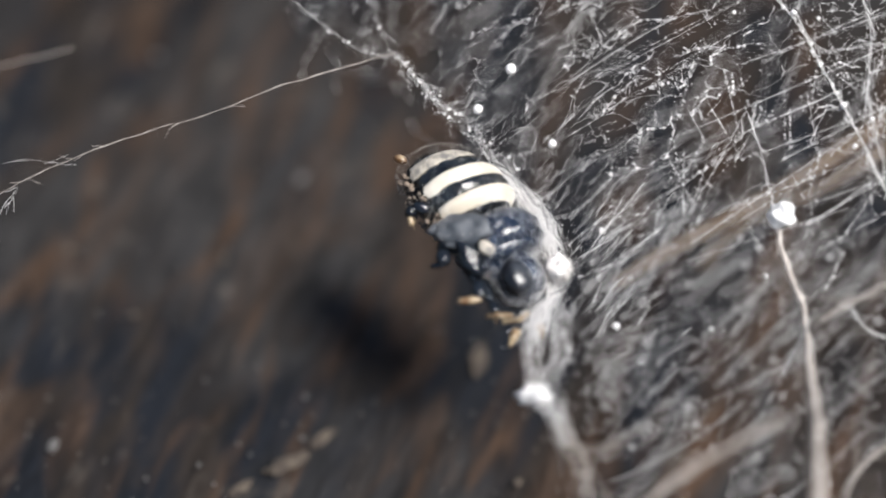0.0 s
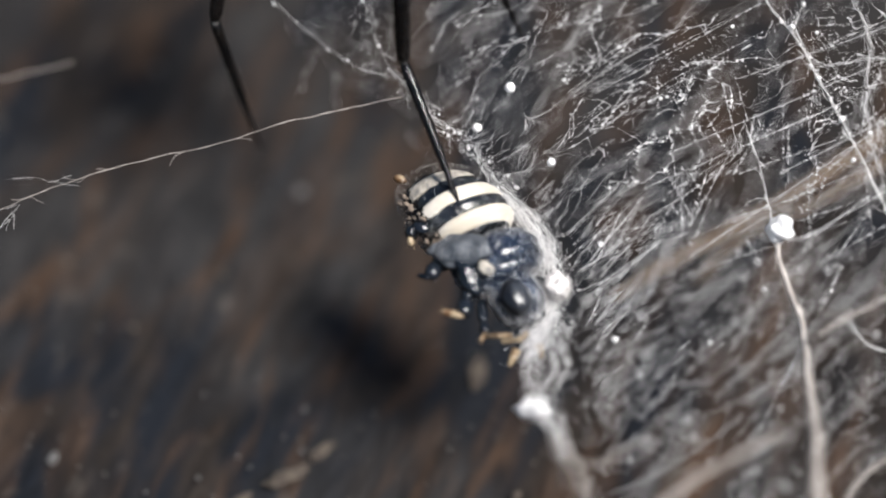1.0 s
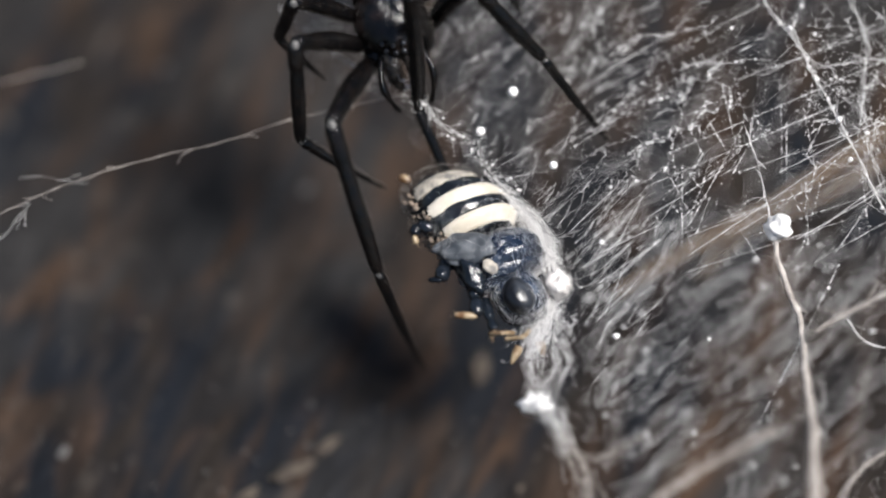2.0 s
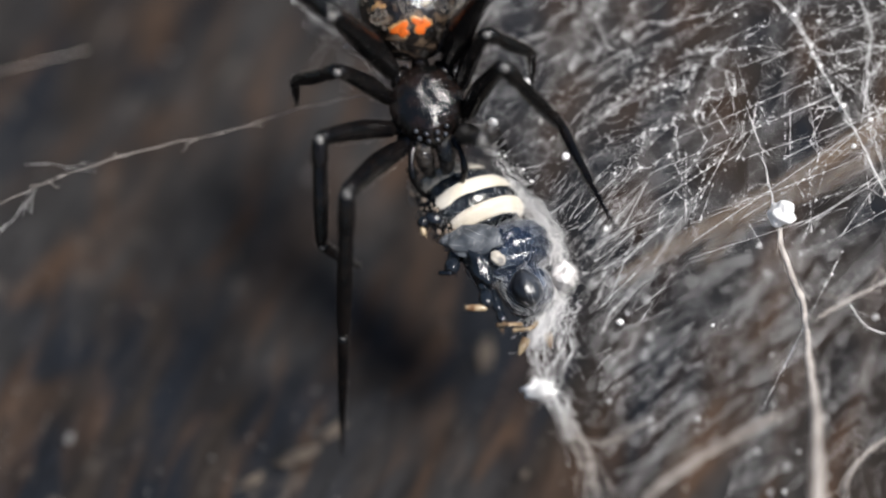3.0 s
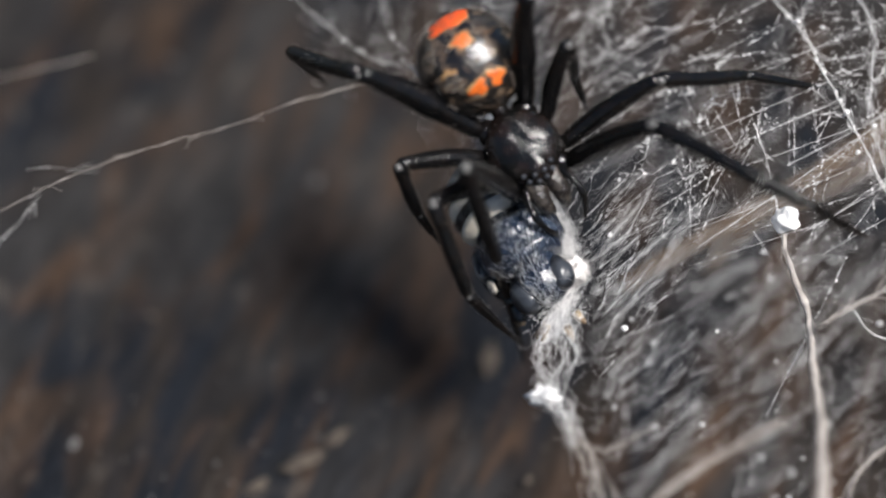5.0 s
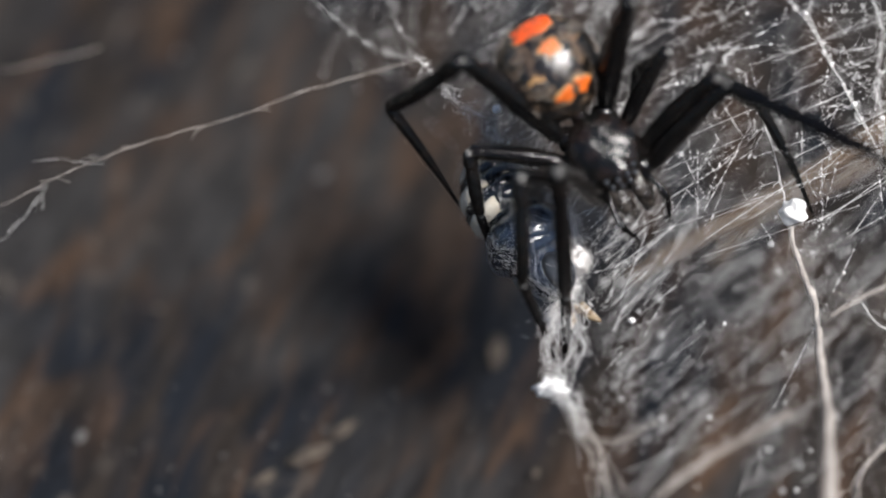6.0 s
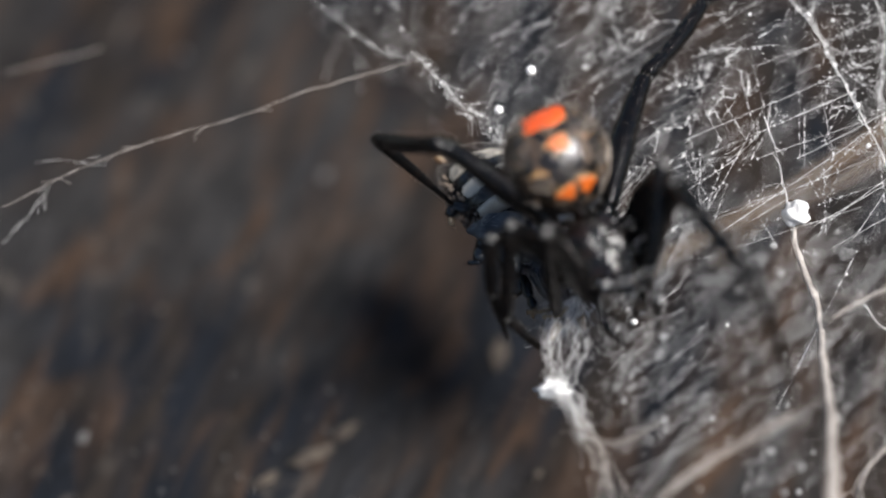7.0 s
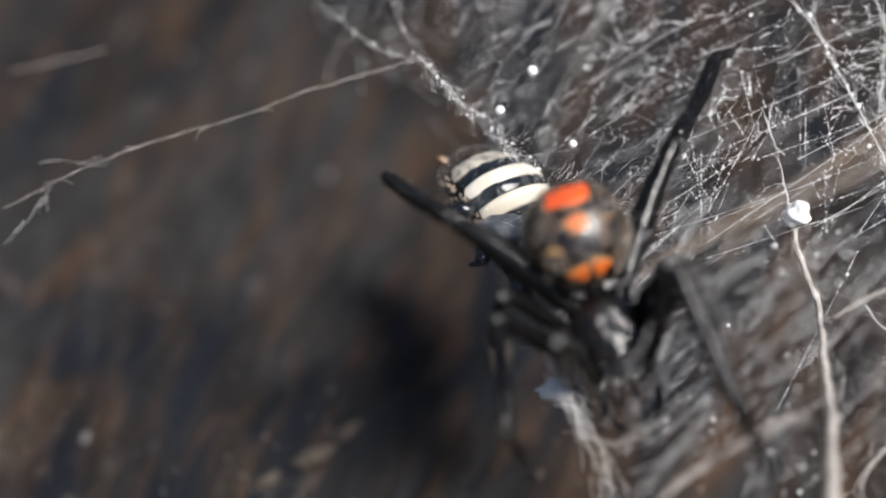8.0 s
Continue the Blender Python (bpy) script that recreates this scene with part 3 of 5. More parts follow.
    for _ in range(36):
        u, v = rng.uniform(7, 27), rng.uniform(-17, 1)
        if u < 8.8 - 0.05 * v:
            continue
        a, ln, d = math.radians(rng.gauss(40, 14)), rng.uniform(2, 8), rng.uniform(-21, -12)
        straight(s, (u, d, v), (u + math.cos(a) * ln, d + rng.gauss(0, 1), v + math.sin(a) * ln), rng.choice((0.012, 0.018, 0.026)), rng, rng.gauss(0, 0.2))
    for _ in range(170):
        u, v = rng.uniform(8, 29), rng.uniform(-16, 2)
        if u < 8.6 - 0.05 * v or rng.random() > 0.45 + 0.55 * math.exp(-max(0, u - 11) / 8.0):
            continue
        d = rng.choice((rng.uniform(-13, -9), rng.uniform(8, 12)))
        crinkle(s, (u, v), math.radians(rng.choice((36, 42, 50, 90)) + rng.gauss(0, 9)), rng.uniform(0.6, 3.5), rng.choice((0.010, 0.014, 0.02)), rng, 0.07, 0.0, depth=d, keep=0.09)
    # nearer the rope they lie closer to the sheet, short and streaky
    for _ in range(170):
        v = rng.uniform(-10, 2.4)
        u = 8.2 - 0.1 * v + abs(rng.gauss(0, 3.6))
        d = rng.choice((rng.uniform(-11, -7), rng.uniform(-11, -7), rng.uniform(-4, 1)))
        crinkle(s, (u, v), math.radians(rng.choice((38, 44, 50)) + rng.gauss(0, 9)), rng.uniform(0.5, 2.6), rng.choice((0.007, 0.010, 0.015)), rng, 0.06, 0.0, depth=d, keep=0.13)
    for _ in range(40):
        v = rng.uniform(-6, 2.5)
        u = 7.8 + rng.uniform(0, 3) - v * 0.12
        a, ln, d = math.radians(rng.gauss(42, 12)), rng.uniform(1, 5), rng.uniform(-6, 2)
        straight(s, (u, d, v), (u + math.cos(a) * ln, d + rng.gauss(0, 1.0), v + math.sin(a) * ln), rng.choice((0.006, 0.010, 0.014)), rng, rng.gauss(0, 0.1), 2.0)
    under(s.made("lower_threads", SILK, kind="stuff", label="loose woolly lower silk threads", smooth=False))
    s = Soup()
    for _ in range(55):
        u, v = rng.uniform(8.5, 29), rng.uniform(-16, 2)
        s.blob(V((u, rng.choice((-12, -9, 8)) + rng.gauss(0, 1.5), v)), rng.choice((0.09, 0.12, 0.18)) * MM, rng, (1, 1, 1), 0.4, 6, 5)
    under(s.made("silk_dust", SILK_GREY, kind="stuff", label="pale dust caught in the silk"))
    return root


def inner_web():
    """The springy part of the web that carries the prey and gives under the spider."""
    root = empty("web_sling", VIEW @ Matrix.Translation(Vector((2, 0, 8)) * MM))
    tagged(root, "dense white silk sling holding the wrapped wasp", "spider web")
    hold = root.matrix_world.inverted()

    def under(ob):
        ob.parent = root
        ob.matrix_parent_inverse = hold
        return ob

    def clotted(pts, r, spread, count, seed, label=""):
        """A taut line with clots and short loose threads caught along it."""
        dice = random.Random(seed)
        line = smooth_line([Vector(p) for p in pts], 0.25)
        s = Soup()
        for _ in range(2):
            q = dice.uniform(0, 90)
            s.tube([V(p + Vector((noise.noise(Vector((k * 0.2, q, 1))), noise.noise(Vector((k * 0.2, q, 4))), noise.noise(Vector((k * 0.2, q, 9))))) * spread) for k, p in enumerate(line)], [r * MM * dice.uniform(0.5, 1.2) for _ in line], 4)
        for _ in range(count):
            k = dice.randrange(len(line) - 1)
            t = line[k + 1] - line[k]
            p = line[k] + Vector((dice.gauss(0, spread), dice.gauss(0, spread), dice.gauss(0, spread)))
            crinkle(s, (p.x, p.z), math.atan2(t.z, t.x) + dice.gauss(0, 0.35), dice.uniform(0.3, 1.8), r * dice.uniform(0.5, 1.3), dice, 0.2, 0.12, depth=p.y, keep=0.12)
        for _ in range(count // 3):
            p = dice.choice(line) + Vector((dice.gauss(0, spread), 0, dice.gauss(0, spread)))
            s.blob(V(p), dice.choice((0.03, 0.05, 0.085)) * MM, dice, (1, 1, 1.2), 0.7, 8, 6)
        under(s.made("sling_strand", SILK, None, label, "stuff"))

    clotted([(-5.51, 4.00, 18.39), (-4.73, 3.50, 16.05), (-3.57, 3.00, 13.34), (-1.66, 2.30, 11.00), (0.23, 1.50, 8.85), (1.72, 0.80, 7.31), (3.56, 0.00, 5.23), (5.03, -0.60, 3.73)], 0.006, 0.3, 90, 41, "frayed white silk strand with clots")
    clotted([(-11.27, 4.50, 17.68), (-9.33, 4.00, 15.91), (-7.02, 3.60, 14.15), (-5.48, 3.30, 13.17), (-3.57, 3.00, 12.58)], 0.007, 0.14, 28, 42)
    clotted([(-3.11, -0.58, 12.61), (-0.88, -1.10, 9.99), (1.32, -1.44, 8.31), (3.15, -1.92, 5.91), (4.43, -2.14, 4.80)], 0.011, 0.28, 80, 43)
    rng = random.Random(47)
    for p, r in [((2.25, -1.31, 8.95), 0.3), ((6.98, -1.76, 6.72), 0.26), ((4.36, -0.79, 11.56), 0.34)]:
        s = Soup()
        s.blob(V(p), r * MM, rng, (1, 1, 1), 0.15, 14, 10)
        under(s.made("silk_ball", SILK, label="small round silk ball"))
    s = Soup()
    for _ in range(80):
        u = rng.uniform(-3, 12)
        v = rng.uniform(3.5, 18)
        if v < 13.5 - (u + 3) * 0.95 + rng.uniform(0, 0.8):
            continue
        crinkle(s, (u, v), math.radians(rng.gauss(40, 12)), rng.uniform(1.5, 6.0), rng.choice((0.006, 0.009, 0.013, 0.02)), rng, 0.15, 0.07, depth=sheet(v, u) + rng.gauss(0, 0.8), keep=0.09)
    for _ in range(70):
        t = rng.random() ** 0.5
        u, v = -2.5 + 9.5 * t + abs(rng.gauss(0.2, 0.7)), 12 - 10.5 * t + abs(rng.gauss(0, 0.7))
        crinkle(s, (u, v), math.radians(rng.gauss(46, 16)), rng.uniform(0.8, 4.0), rng.choice((0.005, 0.007, 0.011)), rng, 0.09, 0.02)
    under(s.made("woolly_threads", SILK, kind="stuff", label="kinked woolly silk threads", smooth=False))
    return root


def guy_thread():
    """The long thread that the spider's foot plucks; it turns about its far end."""
    root = empty("guy_thread", VIEW @ Matrix.Translation(Vector((-30.8, 1.00, 2.58)) * MM))
    tagged(root, "long single grey silk thread stretched above the board", "silk thread")
    hold = root.matrix_world.inverted()
    for ob in (strand("thread", [(-30.60, 0.12, 2.56), (-29.14, 0.25, 3.31), (-26.55, 0.38, 4.68), (-23.60, 0.50, 6.00), (-19.54, 0.75, 7.49), (-15.82, 0.95, 8.55), (-13.60, 1.12, 9.38), (-11.38, 1.38, 10.33), (-8.40, 1.75, 11.29), (-6.46, 2.00, 11.87), (-3.16, 2.25, 12.83)], 0.018, 0.03, None, SILK_DULL, 15, 0.1, 0.7, "", 7),
               strand("fray", [(-28.52, 1.00, 5.57), (-27.03, 1.00, 5.83), (-25.54, 1.00, 5.64), (-24.23, 1.00, 6.20)], 0.008, 0.008, None, SILK_GREY, 17, 0.25, 0.9, "", 3),
               strand("fray", [(-30.01, 1.00, 1.15), (-29.09, 1.00, 2.09), (-28.15, 1.00, 3.02), (-27.59, 1.00, 3.96), (-28.52, 1.00, 3.59)], 0.016, 0.016, None, SILK_GREY, 18, 0.4, 0.7, "", 5)):
        ob.parent = root
        ob.matrix_parent_inverse = hold
    return root


GUY = guy_thread()
cobweb()
SLING = inner_web()


# ---- the wasp ----
def wasp_leg(parent, hip, knee, ankle, tip, thick, tan):
    """Femur, tibia and pale foot of one wasp leg, in the wasp's own millimetres."""
    MM = 0.0011
    rng = random.Random(int(abs(hip[0] * 71 + tip[1] * 37)))
    p = [Vector(q) for q in (hip, knee, ankle, tip)]
    root = None
    for i, (name, mat) in enumerate((("leg", WASP_BLACK), ("tibia", WASP_BLACK), ("foot", TAN if tan else WASP_BLACK))):
        a, b = p[i] - p[0], p[i + 1] - p[0]
        s = Soup()
        n = 9
        pts = [a.lerp(b, k / n) * MM for k in range(n + 1)]
        fat = thick * (1.05, 0.9, 0.46 if tan else 0.32)[i]
        rad = [fat * (0.55 + 0.5 * math.sin(math.pi * (0.12 + 0.76 * k / n))) * MM for k in range(n + 1)]
        rad[0] *= 0.6
        rad[-1] *= 0.55
        s.tube(pts, rad, 10)
        for _ in range(26):
            q = a.lerp(b, rng.random())
            d = Vector((rng.gauss(0, 1), rng.gauss(0, 1), rng.gauss(0, 1))).normalized()
            s.spike((q + d * fat * 0.8) * MM, (d + (b - a).normalized()).normalized(), 0.3 * MM, 0.014 * MM)
        ob = s.made(name, mat, parent if root is None else root, "pale tan wasp foot" if (i == 2 and tan) else "")
        if root is None:
            root = ob
            root.location = p[0] * MM
    return root


def wasp():
    MM = 0.0011
    root = empty("wasp")
    tagged(root, "dead black wasp with cream bands wrapped in silk", "wasp")
    shape = [(-7.6, 0.5), (-7.2, 1.4), (-6.5, 2.1), (-5.4, 2.6), (-4.2, 2.85), (-2.6, 2.95), (-1.2, 2.85), (-0.2, 2.2), (0.4, 1.2)]

    def bent(q):
        """The abdomen is short and curls to one side."""
        x = q.x / MM
        return Vector((q.x * (0.78 if x < 0 else 1), q.y - (0.020 * x * x * MM if x < 0 else 0), q.z - (0.012 * x * x * MM if x < 0 else 0)))

    sx, sr = [q[0] for q in shape], [q[1] for q in shape]
    bands = [(-7.6, -6.6, WASP_BLACK, ""), (-6.75, -5.2, CREAM_GREY, "dusty grey-cream abdomen band"), (-5.4, -4.1, WASP_BLACK, ""), (-4.25, -2.75, CREAM, "smooth cream abdomen band"),
             (-2.9, -1.6, WASP_BLACK, ""), (-1.8, -0.35, CREAM, "smooth cream abdomen band"), (-0.5, 0.5, WASP_BLACK, "")]
    for i, (a, b, mat, label) in enumerate(bands):
        # each plate swells a little and overlaps the next
        prof = []
        for k in range(13):
            t = k / 12
            x = a + (b - a) * t
            swell = 1.0 + 0.05 * math.sin(math.pi * min(1, t * 1.1)) - (0.10 if t in (0, 1) else 0)
            prof.append((x, float(np.interp(x, sx, sr)) * swell * (1.0 if i % 2 else 0.985)))
        v, f = lathe(prof, 20, 112, 1.0, 0.94, 0.05, i * 3.3, closed=False)
        # wavy rear edge of the dark plates
        if i % 2 == 0:
            for q in v:
                q.x += MM * (0.16 * noise.noise(q * 1100) + 0.09 * noise.noise(q * 3100))
        # the pale colour lies on the back alone; the flanks are dark
        idx = []
        for face in f:
            c = sum((v[k] for k in face), Vector()) / len(face)
            w = math.atan2(c.z, c.y)
            rag = 0.2 * noise.noise(c * 900) + 0.12 * noise.noise(c * 2600)
            idx.append(0 if len(face) == 4 and -0.05 + rag < w < 2.75 + rag and c.z > -0.2 * MM else 1)
        link("abdomen_band", [bent(q) for q in v], f, mat, root, label, mats=[mat, WASP_BLACK], index=idx)
    v, f = lathe([(-7.95, 0.05), (-7.8, 0.28), (-7.4, 0.35), (-7.0, 0.2)], 8, 10)
    ob = link("sting_tip", [bent(q) + Vector((-0.5, -1.5, 0.3)) * MM for q in v], f, TAN, root, "small tan tail tip")
    # thorax with a raised plate and a groove before the head
    v, f = lathe([(-0.9, 0.9), (-0.6, 1.9), (0.1, 2.7), (1.2, 3.1), (2.4, 3.0), (3.3, 2.4), (3.8, 1.5), (4.0, 0.8)], 30, 36, 1.0, 0.98, 0.10, 5.0)
    v = [Vector((q.x * 0.75 + 0.5 * MM, q.y * 0.96 + 0.5 * MM, q.z * 0.97)) for q in v]
    link("thorax", v, f, WASP_BLUE, root, "blue-black pitted wasp thorax")
    v, f = lathe([(2.6, 1.6), (3.0, 2.45), (3.5, 2.55), (3.9, 2.25), (4.2, 1.4)], 14, 30, 1.0, 0.97, 0.08, 8.0)
    link("collar", [Vector((q.x * 0.85, q.y + 0.45 * MM, q.z)) for q in v], f, WASP_BLUE, root)
    v, f = lathe([(3.6, 0.7), (4.0, 1.5), (4.7, 1.8), (5.6, 1.85), (6.4, 1.6), (6.9, 1.1), (7.15, 0.4)], 22, 30, 0.95, 0.92, 0.10, 11.0)
    head = link("head", [q + Vector((-0.8, 0.45, 0)) * MM for q in v], f, WASP_BLUE, root, "dark wasp head under silk")
    rng = random.Random(3)
    for side in (-1, 1):
        s = Soup()
        s.blob(Vector((4.5, -0.15 if side < 0 else 1.4, 1.2 if side < 0 else -0.7)) * MM, 1.0 * MM, rng, (1.15, 0.9, 0.85), 0.12, 22, 16)
        s.made("eye", EYE, head, "large glossy dark eye")
    for side, a, b in ((-1, (6.9, -0.9, -0.4), (7.6, -1.7, -0.7)), (1, (6.9, 0.6, -0.6), (7.7, 0.5, -0.9))):
        s = Soup()
        s.tube([Vector(a) * MM, Vector(a).lerp(Vector(b), 0.5) * MM, Vector(b) * MM], [0.3 * MM, 0.26 * MM, 0.1 * MM], 8)
        s.made("jaw", TAN, head, "amber tan jaw")
    for a, b, c in (((6.3, -1.2, 0.5), (6.3, -2.1, 1.0), (5.8, -2.5, 0.3)), ((6.6, -0.4, 0.8), (7.0, -1.2, 1.2), (6.5, -1.9, 0.5))):
        s = Soup()
        line = smooth_line([Vector(q) * MM for q in (a, b, c)], 0.15 * MM)
        s.tube(line, [0.13 * MM * (1 + 0.25 * math.sin(k * 2.2)) for k in range(len(line))], 7)
        s.made("feeler", TAN, head, "short tan feeler")
    # crumpled wing stub and pale shoulder spot
    s = Soup()
    s.blob(Vector((0, 0, 0)), 1.2 * MM, rng, (1.5, 0.8, 0.36), 0.35, 36, 22)
    lie = axes(Vector((0.5, 0.72, 0.48)).normalized(), Vector((0.85, -0.5, -0.13)).normalized(), Vector((0.15, -0.62, 0.77)).normalized(), Vector((0.75, -2.1, 1.75)) * MM)
    s.v = [lie @ q + Vector((0, -1, 1)) * (0.06 * MM * noise.noise(q * 1800)) for q in s.v]
    s.made("wing_stub", WING, root, "crumpled grey wing stub")
    s = Soup()
    s.blob(Vector((2.1, -2.15, 1.2)) * MM, 1.0 * MM, rng, (1.5, 0.8, 0.9), 0.3, 22, 16)
    s.made("side_plate", WASP_BLACK, root, "glossy black side plate of the thorax")
    s = Soup()
    s.blob(Vector((2.55, -1.4, 2.2)) * MM, 0.45 * MM, rng, (1.2, 0.9, 0.45), 0.3, 20, 14)
    s.made("shoulder_spot", CREAM_GREY, root, "pale yellow shoulder spot")
    legs = [
        wasp_leg(root, (0.4, -2.2, 0.2), (0.9, -3.3, 0.6), (1.7, -3.9, 0.7), (1.2, -4.4, 0.2), 0.5, False),
        wasp_leg(root, (2.4, -1.7, 0.2), (3.6, -2.6, 0.9), (4.7, -3.1, 0.9), (4.0, -4.2, 0.6), 0.46, True),
        wasp_leg(root, (-1.6, -2.6, 0.6), (-2.2, -3.5, 0.5), (-1.7, -3.9, 0.3), (-1.2, -3.9, 0.1), 0.36, True),
        wasp_leg(root, (3.2, -1.4, -0.4), (4.8, -1.9, -0.1), (5.6, -2.1, 0.1), (6.1, -2.6, 0.2), 0.32, True),
    ]
    # bristles on the abdomen and silk lines drawn over the back
    s = Soup()
    for _ in range(900):
        x = rng.uniform(-7.4, -0.6) if rng.random() < 0.5 else rng.uniform(-7.5, -5.2)
        w = rng.uniform(0, 6.283)
        r = float(np.interp(x, sx, sr))
        d = Vector((-0.5, math.cos(w), math.sin(w))).normalized()
        s.spike(bent(Vector((x, math.cos(w) * r, math.sin(w) * r * 0.94)) * MM), d, rng.uniform(0.10, 0.26) * MM, 0.007 * MM)
    s.made("bristles", HAIR_GREY, root, kind="stuff")
    # silk lines that cling to thorax and head, close along the flanks and sparse over the middle
    skin_v, skin_f = [], []
    for ob in root.children:
        if ob.name.split(".")[0] in ("thorax", "collar", "head", "wing_stub", "abdomen_band"):
            at = len(skin_v)
            skin_v += [q.co.copy() for q in ob.data.vertices]
            skin_f += [tuple(at + k for k in q.vertices) for q in ob.data.polygons]
    tree = BVHTree.FromPolygons(skin_v, skin_f)
    s = Soup()
    for _ in range(600):
        x0 = rng.uniform(-2.5, 5.6)
        x1 = x0 + rng.gauss(0.6, 1.3)
        w0 = rng.choice((rng.uniform(-0.3, 1.3), rng.uniform(-0.3, 1.3), rng.uniform(2.5, 3.5), rng.uniform(0.8, 3.0)))
        w1 = w0 + rng.gauss(0, 0.5)
        pts = []
        for k in range(17):
            t = k / 16
            x, w = x0 + (x1 - x0) * t, w0 + (w1 - w0) * t
            out = Vector((0, math.cos(w), math.sin(w)))
            foot = Vector((x, 0.35, 0)) * MM
            hit = tree.ray_cast(foot + out * 6 * MM, -out)[0]
            if hit is None:
                break
            pts.append(hit + out * 0.012 * MM)
        s.tube(pts, [rng.choice((0.0012, 0.002, 0.0035)) * MM] * len(pts), 3)
    s.made("silk_film", SILK, root, "fine silk lines drawn over the body", "stuff")
    # dust and torn silk caught on the lower flank
    s = Soup()
    for _ in range(70):
        x, w = rng.uniform(-5.5, 0.8), rng.uniform(2.7, 3.7)
        r = float(np.interp(x, sx, sr))
        p = bent(Vector((x, math.cos(w) * r, math.sin(w) * r)) * MM)
        s.blob(p, rng.choice((0.06, 0.1, 0.16)) * MM, rng, (1.3, 1, 0.8), 0.7, 8, 6)
        d = Vector((rng.gauss(0.3, 0.6), -1, rng.gauss(0, 0.5))).normalized()
        s.spike(p, d, rng.uniform(0.3, 0.9) * MM, 0.012 * MM)
    s.made("flank_dust", FLANK_DUST, root, "tan dust and torn silk on the flank", "stuff")
    return root, legs


WASP, WASP_LEGS = wasp()


def wrapping():
    """Felted silk along one flank of the wasp, with a round lump."""
    root = empty("silk_wrapping", VIEW @ Matrix.Translation(Vector((6, -4, 0)) * MM))
    tagged(root, "felted white silk wrapping along the wasp's flank", "silk wrapping")
    hold = root.matrix_world.inverted()

    def under(ob):
        ob.parent = root
        ob.matrix_parent_inverse = hold
        return ob

    rng = random.Random(77)
    path = [Vector(p) for p in [(3.3, 0.90, 5.0), (4.30, 0.90, 4.2), (5.7, 0.60, 2.8), (6.7, 0.20, 1.20), (7.15, -0.60, -0.7), (6.95, -1.40, -2.6), (6.3, -2.20, -4.10), (5.8, -3.00, -5.4)]]
    under(bundle("felt_core", path, 0.5, 1.05, 80, 0.010, SILK, 51, "", 260, 0.5))
    line = smooth_line(path, 0.15)
    s = Soup()
    for _ in range(560):
        t = rng.random() ** 0.7 * 0.97
        i = min(len(line) - 2, int(t * len(line)))
        w = 0.2 + 0.3 * t
        p = line[i] + Vector((rng.gauss(0, w), rng.gauss(0, 0.7), rng.gauss(0, w)))
        tang = line[i + 1] - line[i]
        crinkle(s, (p.x, p.z), math.atan2(tang.z, tang.x) + rng.gauss(0, 0.2), rng.uniform(0.5, 2.0), rng.choice((0.005, 0.008, 0.013)), rng, 0.2, 0.08, depth=p.y)
    # veil over the head
    for _ in range(46):
        a = Vector((5.92, -4.60, -3.21)) + Vector((rng.gauss(0, 0.7), rng.gauss(-0.3, 0.4), rng.gauss(0, 1.2)))
        ang = math.radians(rng.gauss(-62, 16))
        crinkle(s, (a.x, a.z), ang, rng.uniform(1.5, 4.0), rng.choice((0.004, 0.006, 0.009)), rng, 0.1, 0.03, depth=a.y)
    under(s.made("felt", SILK, kind="stuff", label="felted silk fibres", smooth=False))
    s = Soup()
    c = Vector((7.35, -1.60, -1.30))
    s.blob(V(c), 0.85 * MM, rng, (0.85, 0.9, 1.3), 0.4, 28, 18)
    for _ in range(650):
        d = Vector((rng.gauss(0, 1), rng.gauss(0, 1), rng.gauss(0, 1))).normalized()
        s.spike(V(c + d * 0.75), (d + Vector((rng.gauss(0, 0.6), rng.gauss(0, 0.6), rng.gauss(0, 0.6)))).normalized(), rng.uniform(0.2, 0.7) * MM, 0.014 * MM)
    under(s.made("silk_lump", SILK_FELT, label="round white felted silk lump"))
    return root


WRAP = wrapping()


# ---- the spider ----
ABD = (3.36, 3.5, 3.3)


def on_abdomen(a, b, k=1.0):
    """A point of the abdomen at side angle a and lengthwise angle b from the top, in degrees."""
    a, b = radians(a), radians(b)
    return Vector((ABD[0] * math.sin(a) * math.cos(b), ABD[1] * math.sin(b), ABD[2] * math.cos(a) * math.cos(b))) * (k * MM)


def marking(name, mat, parent, ca, cb, ha, hb, lobes, seed, lift, label):
    """A blotch that lies on the abdomen, with an uneven rim sunk into the skin."""
    v, f = [on_abdomen(ca, cb, 1 + lift)], []
    n, rings = 36, 5
    for j in range(1, rings + 1):
        t = j / rings
        for i in range(n):
            w = 2 * math.pi * i / n
            r = 1 + lobes * math.cos(3 * w + seed) + 0.5 * lobes * math.sin(5 * w + seed * 2) + 0.25 * noise.noise(Vector((math.cos(w) * 2.5, math.sin(w) * 2.5, seed * 7))) + 0.12 * noise.noise(Vector((math.cos(w) * 7, math.sin(w) * 7, seed * 3)))
            k = 1 + lift * (1 if j < rings else -1.0)
            v.append(on_abdomen(ca + ha * r * t * math.cos(w), cb + hb * r * t * math.sin(w), k))
    for i in range(n):
        f.append((0, 1 + i, 1 + (i + 1) % n))
    for j in range(rings - 1):
        for i in range(n):
            a, b = 1 + j * n + i, 1 + j * n + (i + 1) % n
            f.append((a, a + n, b + n, b))
    return link(name, v, f, mat, parent, label)


